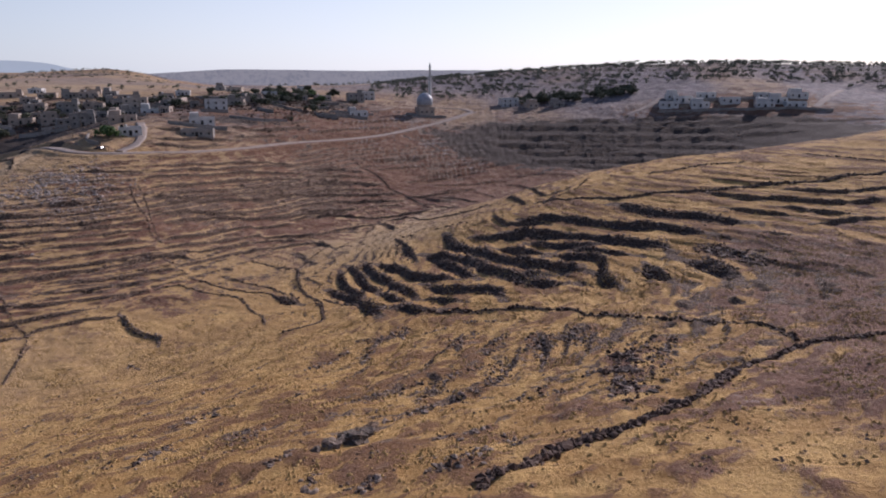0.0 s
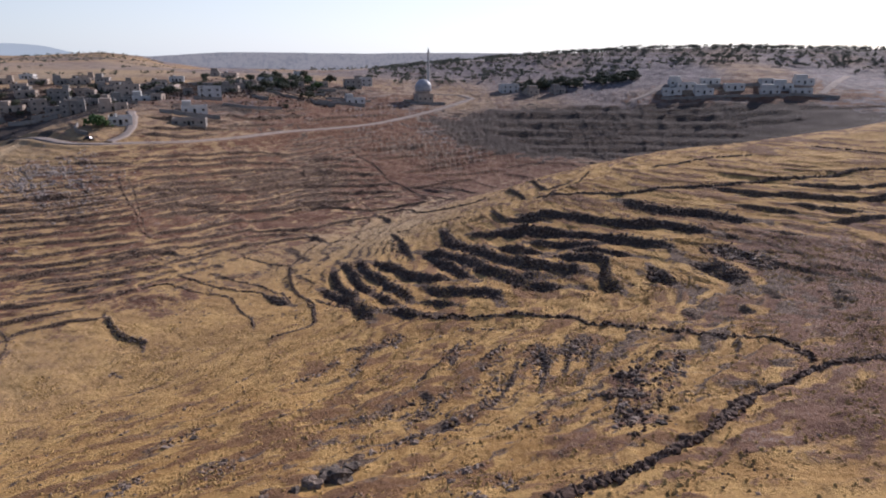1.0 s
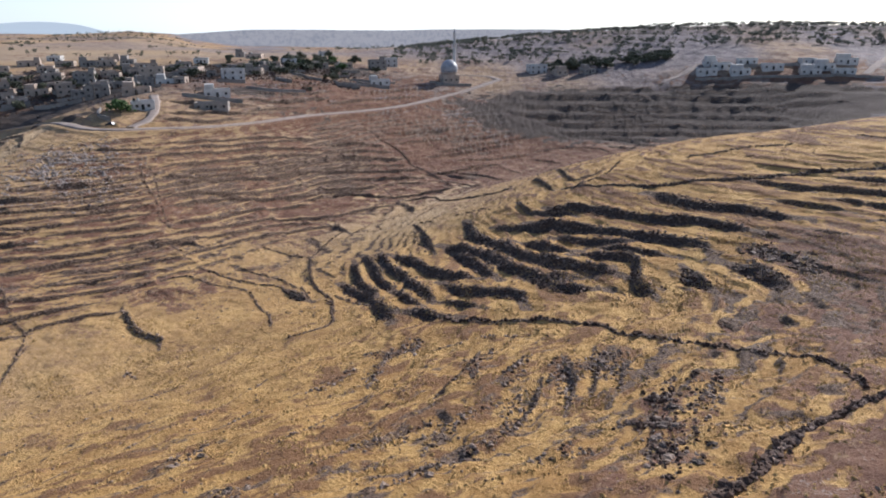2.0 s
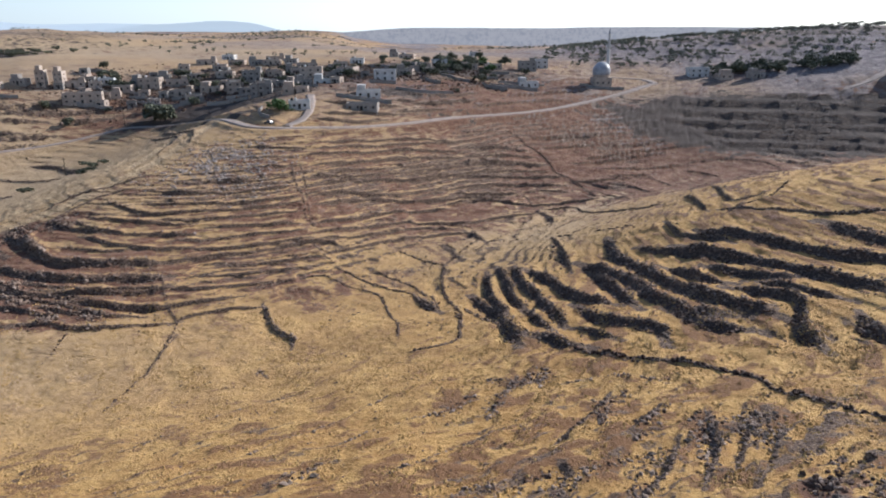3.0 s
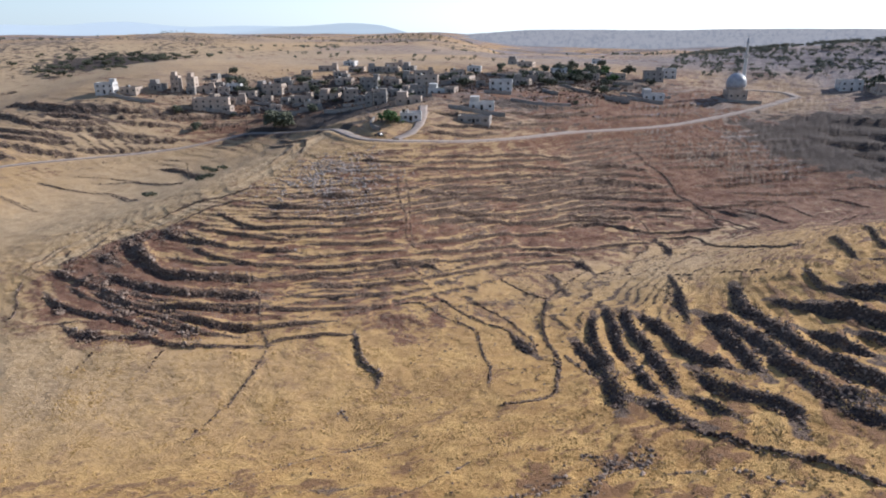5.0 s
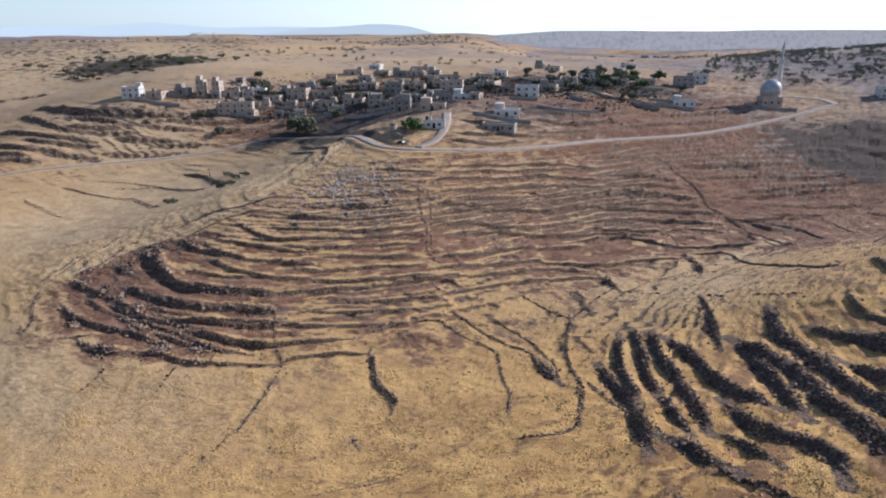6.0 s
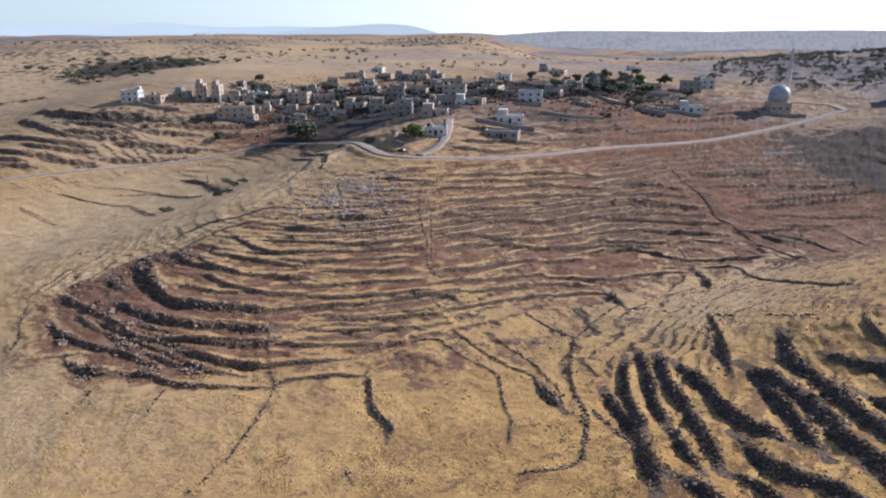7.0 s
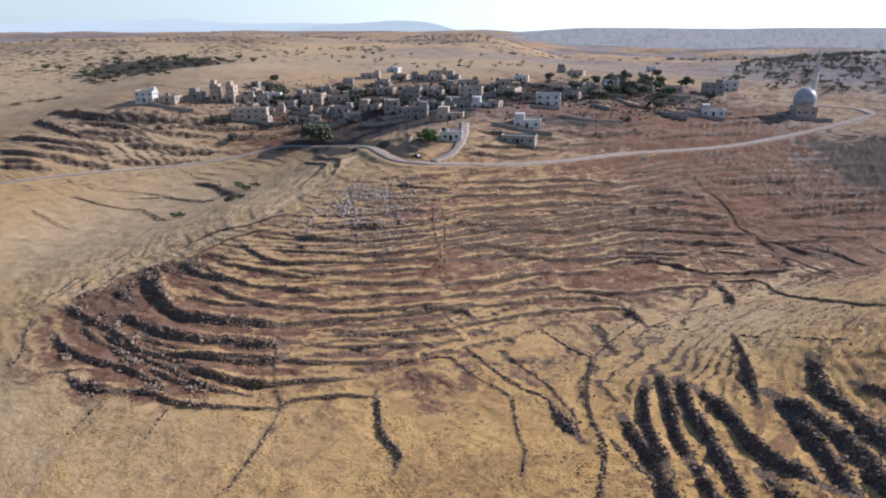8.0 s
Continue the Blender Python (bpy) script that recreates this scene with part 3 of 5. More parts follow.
terrace(((-167, 183), (-164, 191), (-156, 199), (-149, 207)), 1, 0.7)
terrace(((-158, 178), (-153, 191), (-146, 198)), 1, 0.7)
wall(((-296, 230), (-265, 235)), 0.9, 0.6)
wall(((-289, 244), (-266, 253), (-224, 247)), 1, 0.7)
wall(((-256, 236), (-217, 217)), 0.9, 0.6)
wall(((-293, 210), (-265, 207)), 0.9, 0.6)
terrace(((-34.7, 80.6), (-32.8, 83.6), (-30.8, 85.8)), 1, 0.7)
terrace(((-31.1, 92.5), (-26.8, 99.0), (-18.0, 105.0), (-7.8, 114.9)), 0.9, 0.7)
terrace(((-20.2, 83.2), (-14.8, 90.2), (-9.1, 97.2)), 0.9, 0.7)
terrace(((-2.6, 92.8), (0.8, 100.5), (3.1, 108.1)), 0.9, 0.7)
terrace(((5.7, 95.3), (7.7, 99.1), (9.4, 103.1)), 0.9, 0.7)
terrace(((6.8, 79.6), (9.6, 85.5), (11.2, 92.4)), 1, 0.8)
terrace(((13.4, 83.5), (15.5, 91.8), (15.6, 99.8)), 1.1, 0.8)
terrace(((17.2, 88.0), (19.8, 97.0)), 1.1, 0.8)
terrace(((20.3, 87.7), (23.2, 96.6)), 1, 0.8)
terrace(((-15.2, 75.1), (-11.0, 78.7), (-6.5, 82.7)), 0.9, 0.6)
terrace(((-49.1, 81.3), (-43.5, 89.0), (-36.3, 98.8), (-31.8, 108.5)), 0.8, 0.6)
terrace(((-64.4, 90.3), (-58.4, 101.6), (-49.2, 112.2)), 0.8, 0.6)
terrace(((-3.4, 71.4), (0.4, 72.9), (4.3, 73.2)), 0.9, 0.6)
terrace(((-3.1, 113.5), (4.0, 116.1), (10.9, 113.4)), 0.8, 0.6)

# saddle between the spurs and the small fields beyond it
wall(((-15, 305), (-4, 307), (7, 302), (16, 290)), 1.1, 0.8)
wall(((-3, 283), (7, 270)), 1.1, 0.8)
wall(((18, 316), (26, 304)), 1.1, 0.8)
wall(((30, 335), (39, 331), (44, 323)), 1.1, 0.8)
wall(((33, 347), (40, 352), (54, 353), (65, 349), (71, 340)), 1.1, 0.8)
wall(((27, 276), (36, 302), (50, 318), (59, 327), (71, 334)), 1.1, 0.8)
wall(((29, 194), (34, 198), (40, 201), (46, 213)), 1.1, 0.8)
terrace(((67, 367), (78, 363), (90, 358)), 1.2, 0.9)
terrace(((70, 353), (88, 347)), 1.2, 0.9)
terrace(((-13, 336), (1, 348), (16, 359), (31, 368)), 1.2, 0.9)
terrace(((-5, 327), (11, 334), (30, 344)), 1.2, 0.9)
terrace(((-2, 317), (16, 325)), 1.2, 0.9)
wall(((-34, 215), (-30, 214), (-25, 214)), 1.0, 0.7)
wall(((-13, 208), (-9, 206)), 1.0, 0.7)
wall(((-3, 205), (4, 201), (7, 201)), 1.0, 0.7)
terrace(((-35, 214), (-26, 229), (-17, 236), (-7, 252)), 0.8, 0.5)
terrace(((-24, 214), (-17, 221), (-10, 233), (2, 241)), 0.8, 0.5)
terrace(((-9, 208), (-3, 217), (4, 227), (12, 227)), 0.8, 0.5)
terrace(((-32, 223), (-24, 235), (-14, 248)), 0.8, 0.5)
terrace(((-184, 151), (-187, 159), (-184, 166), (-179, 175)), 0.9, 0.7)
terrace(((-178, 155), (-180, 163), (-174, 171)), 0.9, 0.7)
terrace(((-181, 144), (-184, 152)), 0.9, 0.7)
terrace(((-143, 162), (-134, 163), (-124, 167)), 0.9, 0.7)
terrace(((-134, 142), (-124, 144), (-113, 150), (-106, 154)), 0.9, 0.7)
terrace(((-119, 140), (-110, 143), (-99, 147)), 0.9, 0.7)
terrace(((-138, 171), (-145, 173), (-149, 175)), 0.9, 0.7)
terrace(((-139, 181), (-131, 185)), 0.9, 0.7)
terrace(((-146, 127), (-142, 130)), 0.9, 0.7)
OUTCROPS = [  # x, y, reach of the rocks
    (-163.2, 157.5, 2.6), (-167.1, 147.8, 2.6), (-156.9, 145.9, 2), (-172.9, 153.2, 1.4), (-150.2, 146.6, 3), (-139.7, 144.0, 3), (-162.8, 164.7, 4), (-164.9, 169.3, 3),
    (-153.1, 171.1, 3.4), (-155.0, 176.0, 2), (-132.7, 137.6, 3), (-113.9, 137.5, 3), (-121.5, 132.8, 3), (-133.1, 126.9, 3), (-149.8, 132.4, 2),
    (61, 138, 4), (63.5, 132, 3.5), (59, 142, 3), (43.4, 131.6, 2), (22, 76, 2.4), (24, 83, 2.0), (20.5, 69, 1.8),
]

ROADS = [  # width, plan points
    (4.2, ((-168, 283), (-145, 264), (-132, 263), (-120, 270), (-105, 284), (-90, 306), (-75, 333), (-57, 359), (-37, 385), (-15, 415), (4, 440), (20, 463))),
    (3.6, ((20, 463), (13, 471), (3, 472), (-8, 471))),
    (3.6, ((-128, 267), (-126, 278), (-130, 294), (-140, 316))),
    (3.6, ((-168, 283), (-206, 311), (-242, 320), (-256, 310), (-270, 293), (-294, 267), (-318, 239), (-331, 220))),
    (4, ((229, 422), (252, 450), (279, 485))),
    (3.5, ((120, 438), (132, 446), (146, 462))),
]


TRACKS = [  # width, plan points
    (2.2, ((-165, 279), (-161, 252), (-157, 228), (-157, 202), (-164, 181), (-173, 166), (-178, 152))),
    (2.0, ((-175, 287), (-172, 256), (-165, 225), (-169, 202), (-178, 184), (-184, 164), (-188, 153))),
    (1.6, ((-180, 280), (-178, 250), (-174, 222), (-180, 202), (-192, 182))),
]


def rounded(points, step):
    """Points evenly spaced along a soft curve through the given ones."""
    p = np.array(points, float)
    q = np.vstack([2 * p[0] - p[1], p, 2 * p[-1] - p[-2]])
    out = []
    for i in range(1, len(q) - 2):
        for u in np.linspace(0, 1, 9)[: 8 if i < len(q) - 3 else 9]:
            a, b, c, d = q[i - 1: i + 3]
            out.append(0.5 * (2 * b + (c - a) * u + (2 * a - 5 * b + 4 * c - d) * u ** 2 + (3 * b - a - 3 * c + d) * u ** 3))
    out = np.array(out)
    s = np.r_[0, np.cumsum(np.hypot(*np.diff(out, axis=0).T))]
    even = np.linspace(0, s[-1], max(2, int(s[-1] / step) + 1))
    return np.c_[np.interp(even, s, out[:, 0]), np.interp(even, s, out[:, 1])]


def uphill(line):
    """For each point of a line its unit normal, on the side that lies higher."""
    t = np.gradient(line, axis=0)
    t /= np.hypot(*t.T)[:, None] + 1e-9
    nrm = np.c_[-t[:, 1], t[:, 0]]
    rise = land(*(line + 4 * nrm).T) - land(*(line - 4 * nrm).T)
    return nrm * (1 if rise.sum() >= 0 else -1)


def axis(lo, hi, step, ends, grow, grow_down=None):
    core = np.arange(lo, hi + step / 2, step)
    up, down, s = [], [], step
    x = core[-1]
    while x < ends[1]:
        s *= grow
        x += s
        up.append(x)
    s, x = step, core[0]
    while x > ends[0]:
        s *= grow_down or grow
        x -= s
        down.append(x)
    return np.r_[down[::-1], core, up]


GX = axis(-178, 96, 0.5, (-4600, 4600), 1.028)
GY = axis(46, 292, 0.5, (-900, 4700), 1.022, 1.08)
XX, YY = np.meshgrid(GX, GY)
ZZ = land(XX, YY)
# hummocks of the pasture
NEAR = 1 - smooth(420, 700, np.hypot(XX + 40, YY - 180))
for size, tall, seed in ((34.0, 1.6, 1), (13.0, 0.9, 2), (5.0, 0.5, 3), (2.2, 0.34, 4), (1.1, 0.17, 5)):
    ZZ += tall * (patches(XX, YY, size, seed, 2) - 0.5) * (0.35 + 0.65 * NEAR)
RISER, SOIL, FIELD, SCRUBBY = (np.zeros_like(ZZ) for _ in range(4))


def blob(field, x, y, rx, ry, amount, turn=0.0):
    c, s = math.cos(radians(turn)), math.sin(radians(turn))
    u, v = (XX - x) * c + (YY - y) * s, -(XX - x) * s + (YY - y) * c
    field += amount * np.exp(-((u / rx) ** 2 + (v / ry) ** 2))


# bands of stone and grass along the contours
CALM = np.zeros_like(ZZ)
for args in ((-228, 215, 85, 85, 1.2, 40), (-78, 128, 52, 28, 1.2, 25), (-140, 100, 75, 34, 1.0, 15), (-38, 118, 22, 22, 0.8, 0), (-18, 208, 34, 34, 0.9, 0), (5, 245, 34, 30, 0.7, 0), (-30, 165, 18, 26, 0.6, 0)):
    blob(CALM, *args)
CALM = np.clip(CALM, 0, 1)
STREAK = 0.45 * patches(ZZ * 1.1, (XX + YY) * 0.09, 1.0, 51, 3) + 0.55 * patches(ZZ * 2.8, (XX + YY) * 0.2, 1.0, 52, 2)
STREAK += (0.47 - STREAK) * 0.85 * CALM
ZZ += 1.2 * NEAR * (STREAK - 0.5)
# old terracing that follows the contours: where, how tall the steps, how strong
DARK = np.zeros_like(ZZ)
for drop, seed, where in (
    (1.5, 11, ((-20, 345, 130, 55, 1.0, 35), (110, 360, 120, 60, 1.0, 0), (-300, 300, 110, 60, 0.9, 30), (-90, 235, 90, 45, 0.55, 40))),
    (0.72, 14, ((-70, 235, 105, 52, 1.0, 45), (-125, 175, 60, 34, 0.9, 30), (-30, 320, 90, 50, 0.9, 45), (-20, 205, 45, 60, 0.3, 70), (95, 175, 70, 45, 0.8, 0))),
    (0.55, 15, ((0, 85, 75, 32, 1.0, 20), (-60, 80, 60, 26, 0.7, 20), (60, 120, 50, 30, 0.8, 0))),
    (0.85, 12, ((0, 85, 75, 32, 0.8, 20), (60, 120, 50, 30, 0.6, 0), (-20, 190, 30, 40, 0.7, 70), (-125, 160, 50, 25, 0.5, 30))),
    (4.0, 13, ((-400, 900, 700, 330, 1.0, 0), (300, 900, 600, 330, 0.8, 0))),
):
    mask = np.zeros_like(ZZ)
    for args in where:
        blob(mask, *args)
    mask = np.clip(mask, 0, 1)
    wob = drop * (1.1 if drop > 0.8 else 2.0) * (patches(XX, YY, 26 if drop < 3 else 150, seed, 4) - 0.5)
    q = (ZZ + wob) / drop
    part_up = q - np.floor(q)
    stepped = (np.floor(q) + smooth(0.55, 0.95, part_up)) * drop - wob
    gaps = smooth(0.38, 0.6, patches(XX, YY, 30 if drop < 3 else 200, seed + 20, 3))
    ZZ += (stepped - ZZ) * mask * (0.25 + 0.6 * gaps)
    # pale straw on each lip, painted as its sunlit edge
    SOIL -= mask * gaps * 0.8 * np.exp(-(((np.mod(part_up + 0.5, 1) - 0.58) / 0.13) ** 2))
    # step faces, which the ground colour darkens as if in shade
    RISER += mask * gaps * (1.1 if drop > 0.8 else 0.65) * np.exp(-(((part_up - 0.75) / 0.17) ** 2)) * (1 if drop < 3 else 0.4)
SHAPES = []
for kind, points, width, height in LINES:
    line = rounded(points, 1.2)
    normal = uphill(line)
    SHAPES.append((kind, line, normal, width, height))
    if kind == "rubble":
        continue
    reach = 9.0
    i0, i1 = np.searchsorted(GX, (line[:, 0].min() - reach, line[:, 0].max() + reach))
    j0, j1 = np.searchsorted(GY, (line[:, 1].min() - reach, line[:, 1].max() + reach))
    sx, sy = XX[j0:j1, i0:i1], YY[j0:j1, i0:i1]
    near = np.full(sx.shape, 1e9)
    side = np.zeros(sx.shape)
    end = np.zeros(sx.shape)
    for k, ((px, py), (nx, ny)) in enumerate(zip(line, normal)):
        d2 = (sx - px) ** 2 + (sy - py) ** 2
        hit = d2 < near
        near = np.where(hit, d2, near)
        side = np.where(hit, (sx - px) * nx + (sy - py) * ny, side)
        end = np.where(hit, min(k, len(line) - 1 - k) * 1.2, end)
    near = np.sqrt(near)
    far_gain = 1 + 0.3 * float(smooth(280, 360, np.hypot(*line.mean(0))))
    step = {"bank": 0.72, "ledge": 0.6, "terrace": 0.72, "wall": 0.15}[kind] * height * (0.35 + 1.3 * patches(sx, sy, 5.5, 31, 3)) * far_gain
    fade = np.exp(-near / (far_gain * {"terrace": 1.7, "ledge": 2.3}.get(kind, 3.2))) * smooth(0, 5, end + 0.8)
    face = width * 0.26
    ZZ[j0:j1, i0:i1] += step * np.tanh(side / face) * fade
    if kind != "wall":  # grassy lip of a terrace, painted straw-pale to look sunlit
        SOIL[j0:j1, i0:i1] -= (0.9 if kind == "bank" else 0.45) * np.exp(-(((side - 0.55 * width - 0.8) / 0.9) ** 2)) * (near < width + 4)
    # scrub line under tall walls, their shade painted on the ground
    if kind == "wall" and height > 1:
        DARK[j0:j1, i0:i1] = np.maximum(DARK[j0:j1, i0:i1], 0.8 * np.clip(1.6 - near / (width * 0.42), 0, 1))
    # ragged dark band: riser scrub and the riser's shade in one colour
    if kind in ("bank", "ledge"):
        ragged = (1.3 * patches(sx, sy, 1.9, 32, 3) + 0.75 * patches(sx, sy, 7.0, 33, 2) - 0.3) * smooth(0, 4, end + 1)
        DARK[j0:j1, i0:i1] = np.maximum(DARK[j0:j1, i0:i1], np.clip(2.1 * ragged - near / (width * 0.26), 0, 1) * (1.0 if kind == "bank" else 0.34))
    # marks the riser face for stone colour with painted shade
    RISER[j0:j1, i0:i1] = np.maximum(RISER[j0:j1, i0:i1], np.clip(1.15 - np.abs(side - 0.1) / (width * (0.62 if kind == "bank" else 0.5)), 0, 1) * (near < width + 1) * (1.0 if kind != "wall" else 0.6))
for width, points in TRACKS:  # wheel ruts worn into the field
    line = rounded(points, 1.0)
    i0, i1 = np.searchsorted(GX, (line[:, 0].min() - 6, line[:, 0].max() + 6))
    j0, j1 = np.searchsorted(GY, (line[:, 1].min() - 6, line[:, 1].max() + 6))
    near = np.full(XX[j0:j1, i0:i1].shape, 1e9)
    for px, py in line:
        near = np.minimum(near, (XX[j0:j1, i0:i1] - px) ** 2 + (YY[j0:j1, i0:i1] - py) ** 2)
    near = np.sqrt(near)
    ZZ[j0:j1, i0:i1] -= 0.3 * np.exp(-((near - width / 2) / 0.6) ** 2)
    FIELD[j0:j1, i0:i1] += 1.3 * np.exp(-(near / width) ** 4)
    SOIL[j0:j1, i0:i1] -= 0.5 * np.exp(-(near / width) ** 4)
road_line = np.vstack([rounded(points, 1.5) for width, points in ROADS])
near, level = np.full(ZZ.shape, 1e9), np.zeros(ZZ.shape)
for (px, py), pz in zip(road_line, land(*road_line.T)):
    i0, i1 = np.searchsorted(GX, (px - 9, px + 9))
    j0, j1 = np.searchsorted(GY, (py - 9, py + 9))
    d2 = (XX[j0:j1, i0:i1] - px) ** 2 + (YY[j0:j1, i0:i1] - py) ** 2
    level[j0:j1, i0:i1] = np.where(d2 < near[j0:j1, i0:i1], pz, level[j0:j1, i0:i1])
    near[j0:j1, i0:i1] = np.minimum(near[j0:j1, i0:i1], d2)
t = 1 - smooth(3.8, 7.0, np.sqrt(near))
ZZ = ZZ * (1 - t) + (level - 0.1) * t
RISER *= 1 - t
DARK *= 1 - t


# what covers the ground: red soil, pale stubble fields, dark scrub, some painted shade
for x, y, reach in OUTCROPS:
    # shade among the rocks, painted on the ground
    blob(DARK, x, y, reach, reach * 0.8, 0.75 if y > 100 else 0.3, 30)
    blob(SOIL, x, y, reach * 2, reach * 2, 0.7)
for args in ((-330, 285, 70, 40, 0.55, 20), (51, 342, 12, 9, 1.0, 20), (29, 318, 9, 7, 0.9, 30), (5, 287, 8, 6, 0.9, 30), (-4, 262, 12, 7, 0.9, 40), (-70, 235, 105, 62, 0.45, 45), (-30, 330, 80, 55, 0.45, 45), (-15, 222, 30, 26, 0.6, 50)):
    blob(FIELD, *args)
for args in ((72, 138, 10, 12, 1.2, 0), (70, 117, 9, 16, 1.3, 0), (61, 93, 12, 12, 0.9, 0), (46, 105, 12, 4, 0.9, 15), (-150, 152, 26, 18, 0.8, 20), (-128, 138, 24, 9, 0.6, 15), (-62, 150, 14, 12, 0.2, 20), (-48, 132, 16, 10, 0.2, 20)):
    blob(SOIL, *args)
for args in ((-95, 225, 85, 50, 0.85, 40), (-20, 330, 95, 60, 0.75, 50), (70, 330, 110, 60, 0.85, 0), (68, 65, 42, 26, 1.2, 20), (78, 115, 36, 14, 1.0, 10), (100, 90, 38, 36, 1.05, 0), (95, 150, 26, 18, 0.5, 30),
             (-100, 158, 42, 20, 0.6, 35), (-60, 135, 14, 9, 0.35, 40), (-260, 330, 90, 40, 0.5, 10), (-170, 390, 120, 50, 0.8, 15), (-60, 400, 80, 60, 0.6, 50),
             (190, 420, 90, 40, 0.8, 0), (-300, 240, 30, 14, 0.5, 30), (10, 205, 40, 22, 0.35, 60)):
    blob(SOIL, *args)
for args in ((-150, 100, 75, 34, 0.8, 15), (-228, 215, 78, 80, 1.2, 40), (-520, 400, 190, 130, 1.1, 0), (4, 292, 12, 5, 0.9, 60), (-560, 900, 620, 420, 0.75, 0), (-330, 560, 200, 90, 0.6, 10), (-75, 418, 26, 7, 1.0, 10), (185, 438, 50, 8, 1.0, -12)):
    blob(FIELD, *args)
blob(SOIL, -235, 235, 75, 60, -0.35, 30)
# painted dark: the shaded slope at (-192, 331), tree shade at (-240, 322)
for args in ((100, 392, 95, 34, 1.7, -6), (55, 405, 35, 28, 1.3, 0), (190, 385, 60, 24, 1.3, -10), (-485, 440, 46, 34, 1.4, 30), (-192, 331, 34, 18, 2.6, 12), (-165, 285, 16, 6, 1.4, 20), (-350, 292, 34, 12, 0.8, 20), (-240, 322, 20, 8, 0.8, 20), (200, 600, 230, 70, 0.4, 0), (-195, 395, 115, 44, 1.2, 12), (-110, 345, 34, 14, 0.7, 40), (-100, 440, 70, 30, 0.7, 20), 
             (-70, 345, 45, 14, 0.45, 45), (80, 470, 70, 16, 0.5, 0), (-330, 310, 50, 18, 0.3, 10)):
    blob(SCRUBBY, *args)
SCRUBBY += 0.55 * smooth(480, 800, np.hypot(XX, YY)) * smooth(0.48, 0.66, patches(XX, YY, 190, 61, 5))
SOIL += 0.6 * smooth(450, 800, np.hypot(XX, YY)) * (patches(XX, YY, 180, 62, 4) - 0.25)
blob(SOIL, -25, 110, 60, 35, -0.45)
blob(SOIL, 0, 85, 40, 28, -0.15, 15)
blob(SOIL, -75, 125, 40, 18, -0.4, 25)
blob(SOIL, 30, 135, 45, 25, -0.25)
np.clip(FIELD, 0, 1, out=FIELD)
blob(SOIL, -92, 404, 34, 9, -0.9, 36)
blob(SCRUBBY, -92, 404, 34, 9, -0.8, 36)
# grows with distance: grey cover that carries the painted haze
HAZY_HEATH = smooth(235, 390, YY + 0.25 * np.abs(XX)) * (0.5 + 0.5 * smooth(0.35, 0.6, patches(XX, YY, 120, 63, 3)))
HAZY_HEATH *= 0.45 + 0.55 * smooth(-90, 60, XX) * (1 - 0.4 * smooth(470, 560, YY))  # the shaded valley side keeps the most
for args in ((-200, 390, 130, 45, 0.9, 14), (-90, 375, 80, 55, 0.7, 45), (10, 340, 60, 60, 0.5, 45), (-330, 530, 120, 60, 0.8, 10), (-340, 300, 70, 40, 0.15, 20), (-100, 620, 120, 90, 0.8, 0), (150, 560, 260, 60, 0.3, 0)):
    blob(HAZY_HEATH, *args)

HAZY_HEATH += 0.75 * smooth(0.44, 0.6, patches(XX, YY, 120, 64, 4)) * smooth(480, 640, np.hypot(XX + 40, YY - 60))
blob(HAZY_HEATH, -92, 404, 36, 10, -0.7, 36)
HAZY_HEATH *= 1 - 0.8 * FIELD
np.clip(HAZY_HEATH, 0, 1, out=HAZY_HEATH)


def ground_z(x, y):
    """Height of the built ground."""
    x, y = np.atleast_1d(np.asarray(x, float)), np.atleast_1d(np.asarray(y, float))
    i = np.clip(np.searchsorted(GX, x) - 1, 0, len(GX) - 2)
    j = np.clip(np.searchsorted(GY, y) - 1, 0, len(GY) - 2)
    u, v = (x - GX[i]) / (GX[i + 1] - GX[i]), (y - GY[j]) / (GY[j + 1] - GY[j])
    return (ZZ[j, i] * (1 - u) + ZZ[j, i + 1] * u) * (1 - v) + (ZZ[j + 1, i] * (1 - u) + ZZ[j + 1, i + 1] * u) * v


def mesh_of(name, verts, faces, mat, flat=True):
    """A mesh from arrays; faces all have the same number of corners."""
    verts, faces = np.asarray(verts, np.float32), np.asarray(faces, np.int32)
    me = bpy.data.meshes.new(name)
    n, k = faces.shape
    me.vertices.add(len(verts))
    me.vertices.foreach_set("co", verts.ravel())
    me.loops.add(n * k)
    me.loops.foreach_set("vertex_index", faces.ravel())
    me.polygons.add(n)
    me.polygons.foreach_set("loop_start", np.arange(n, dtype=np.int32) * k)
    me.polygons.foreach_set("use_smooth", np.full(n, not flat))
    me.update(calc_edges=True)
    me.materials.append(mat)
    return me


def ground():
    nx, ny = len(GX), len(GY)
    a = (np.arange(ny - 1)[:, None] * nx + np.arange(nx - 1)[None]).ravel()
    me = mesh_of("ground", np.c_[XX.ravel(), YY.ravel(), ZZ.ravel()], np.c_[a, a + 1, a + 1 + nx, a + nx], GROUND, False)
    for name, values in (("riser", RISER), ("dark", DARK), ("soil", SOIL), ("field", FIELD), ("scrub", SCRUBBY), ("streak", STREAK), ("hazy_heath", HAZY_HEATH)):
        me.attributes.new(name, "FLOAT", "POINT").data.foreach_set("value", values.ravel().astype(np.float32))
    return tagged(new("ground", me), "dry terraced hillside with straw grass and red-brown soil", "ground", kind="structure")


ground()


# ---- clods, stones and shrubs as many small lumps ----
def ico():
    bm = bmesh.new()
    bmesh.ops.create_icosphere(bm, subdivisions=1, radius=1)
    v = np.array([w.co for w in bm.verts])
    f = np.array([[w.index for w in g.verts] for g in bm.faces])
    bm.free()
    return v, f


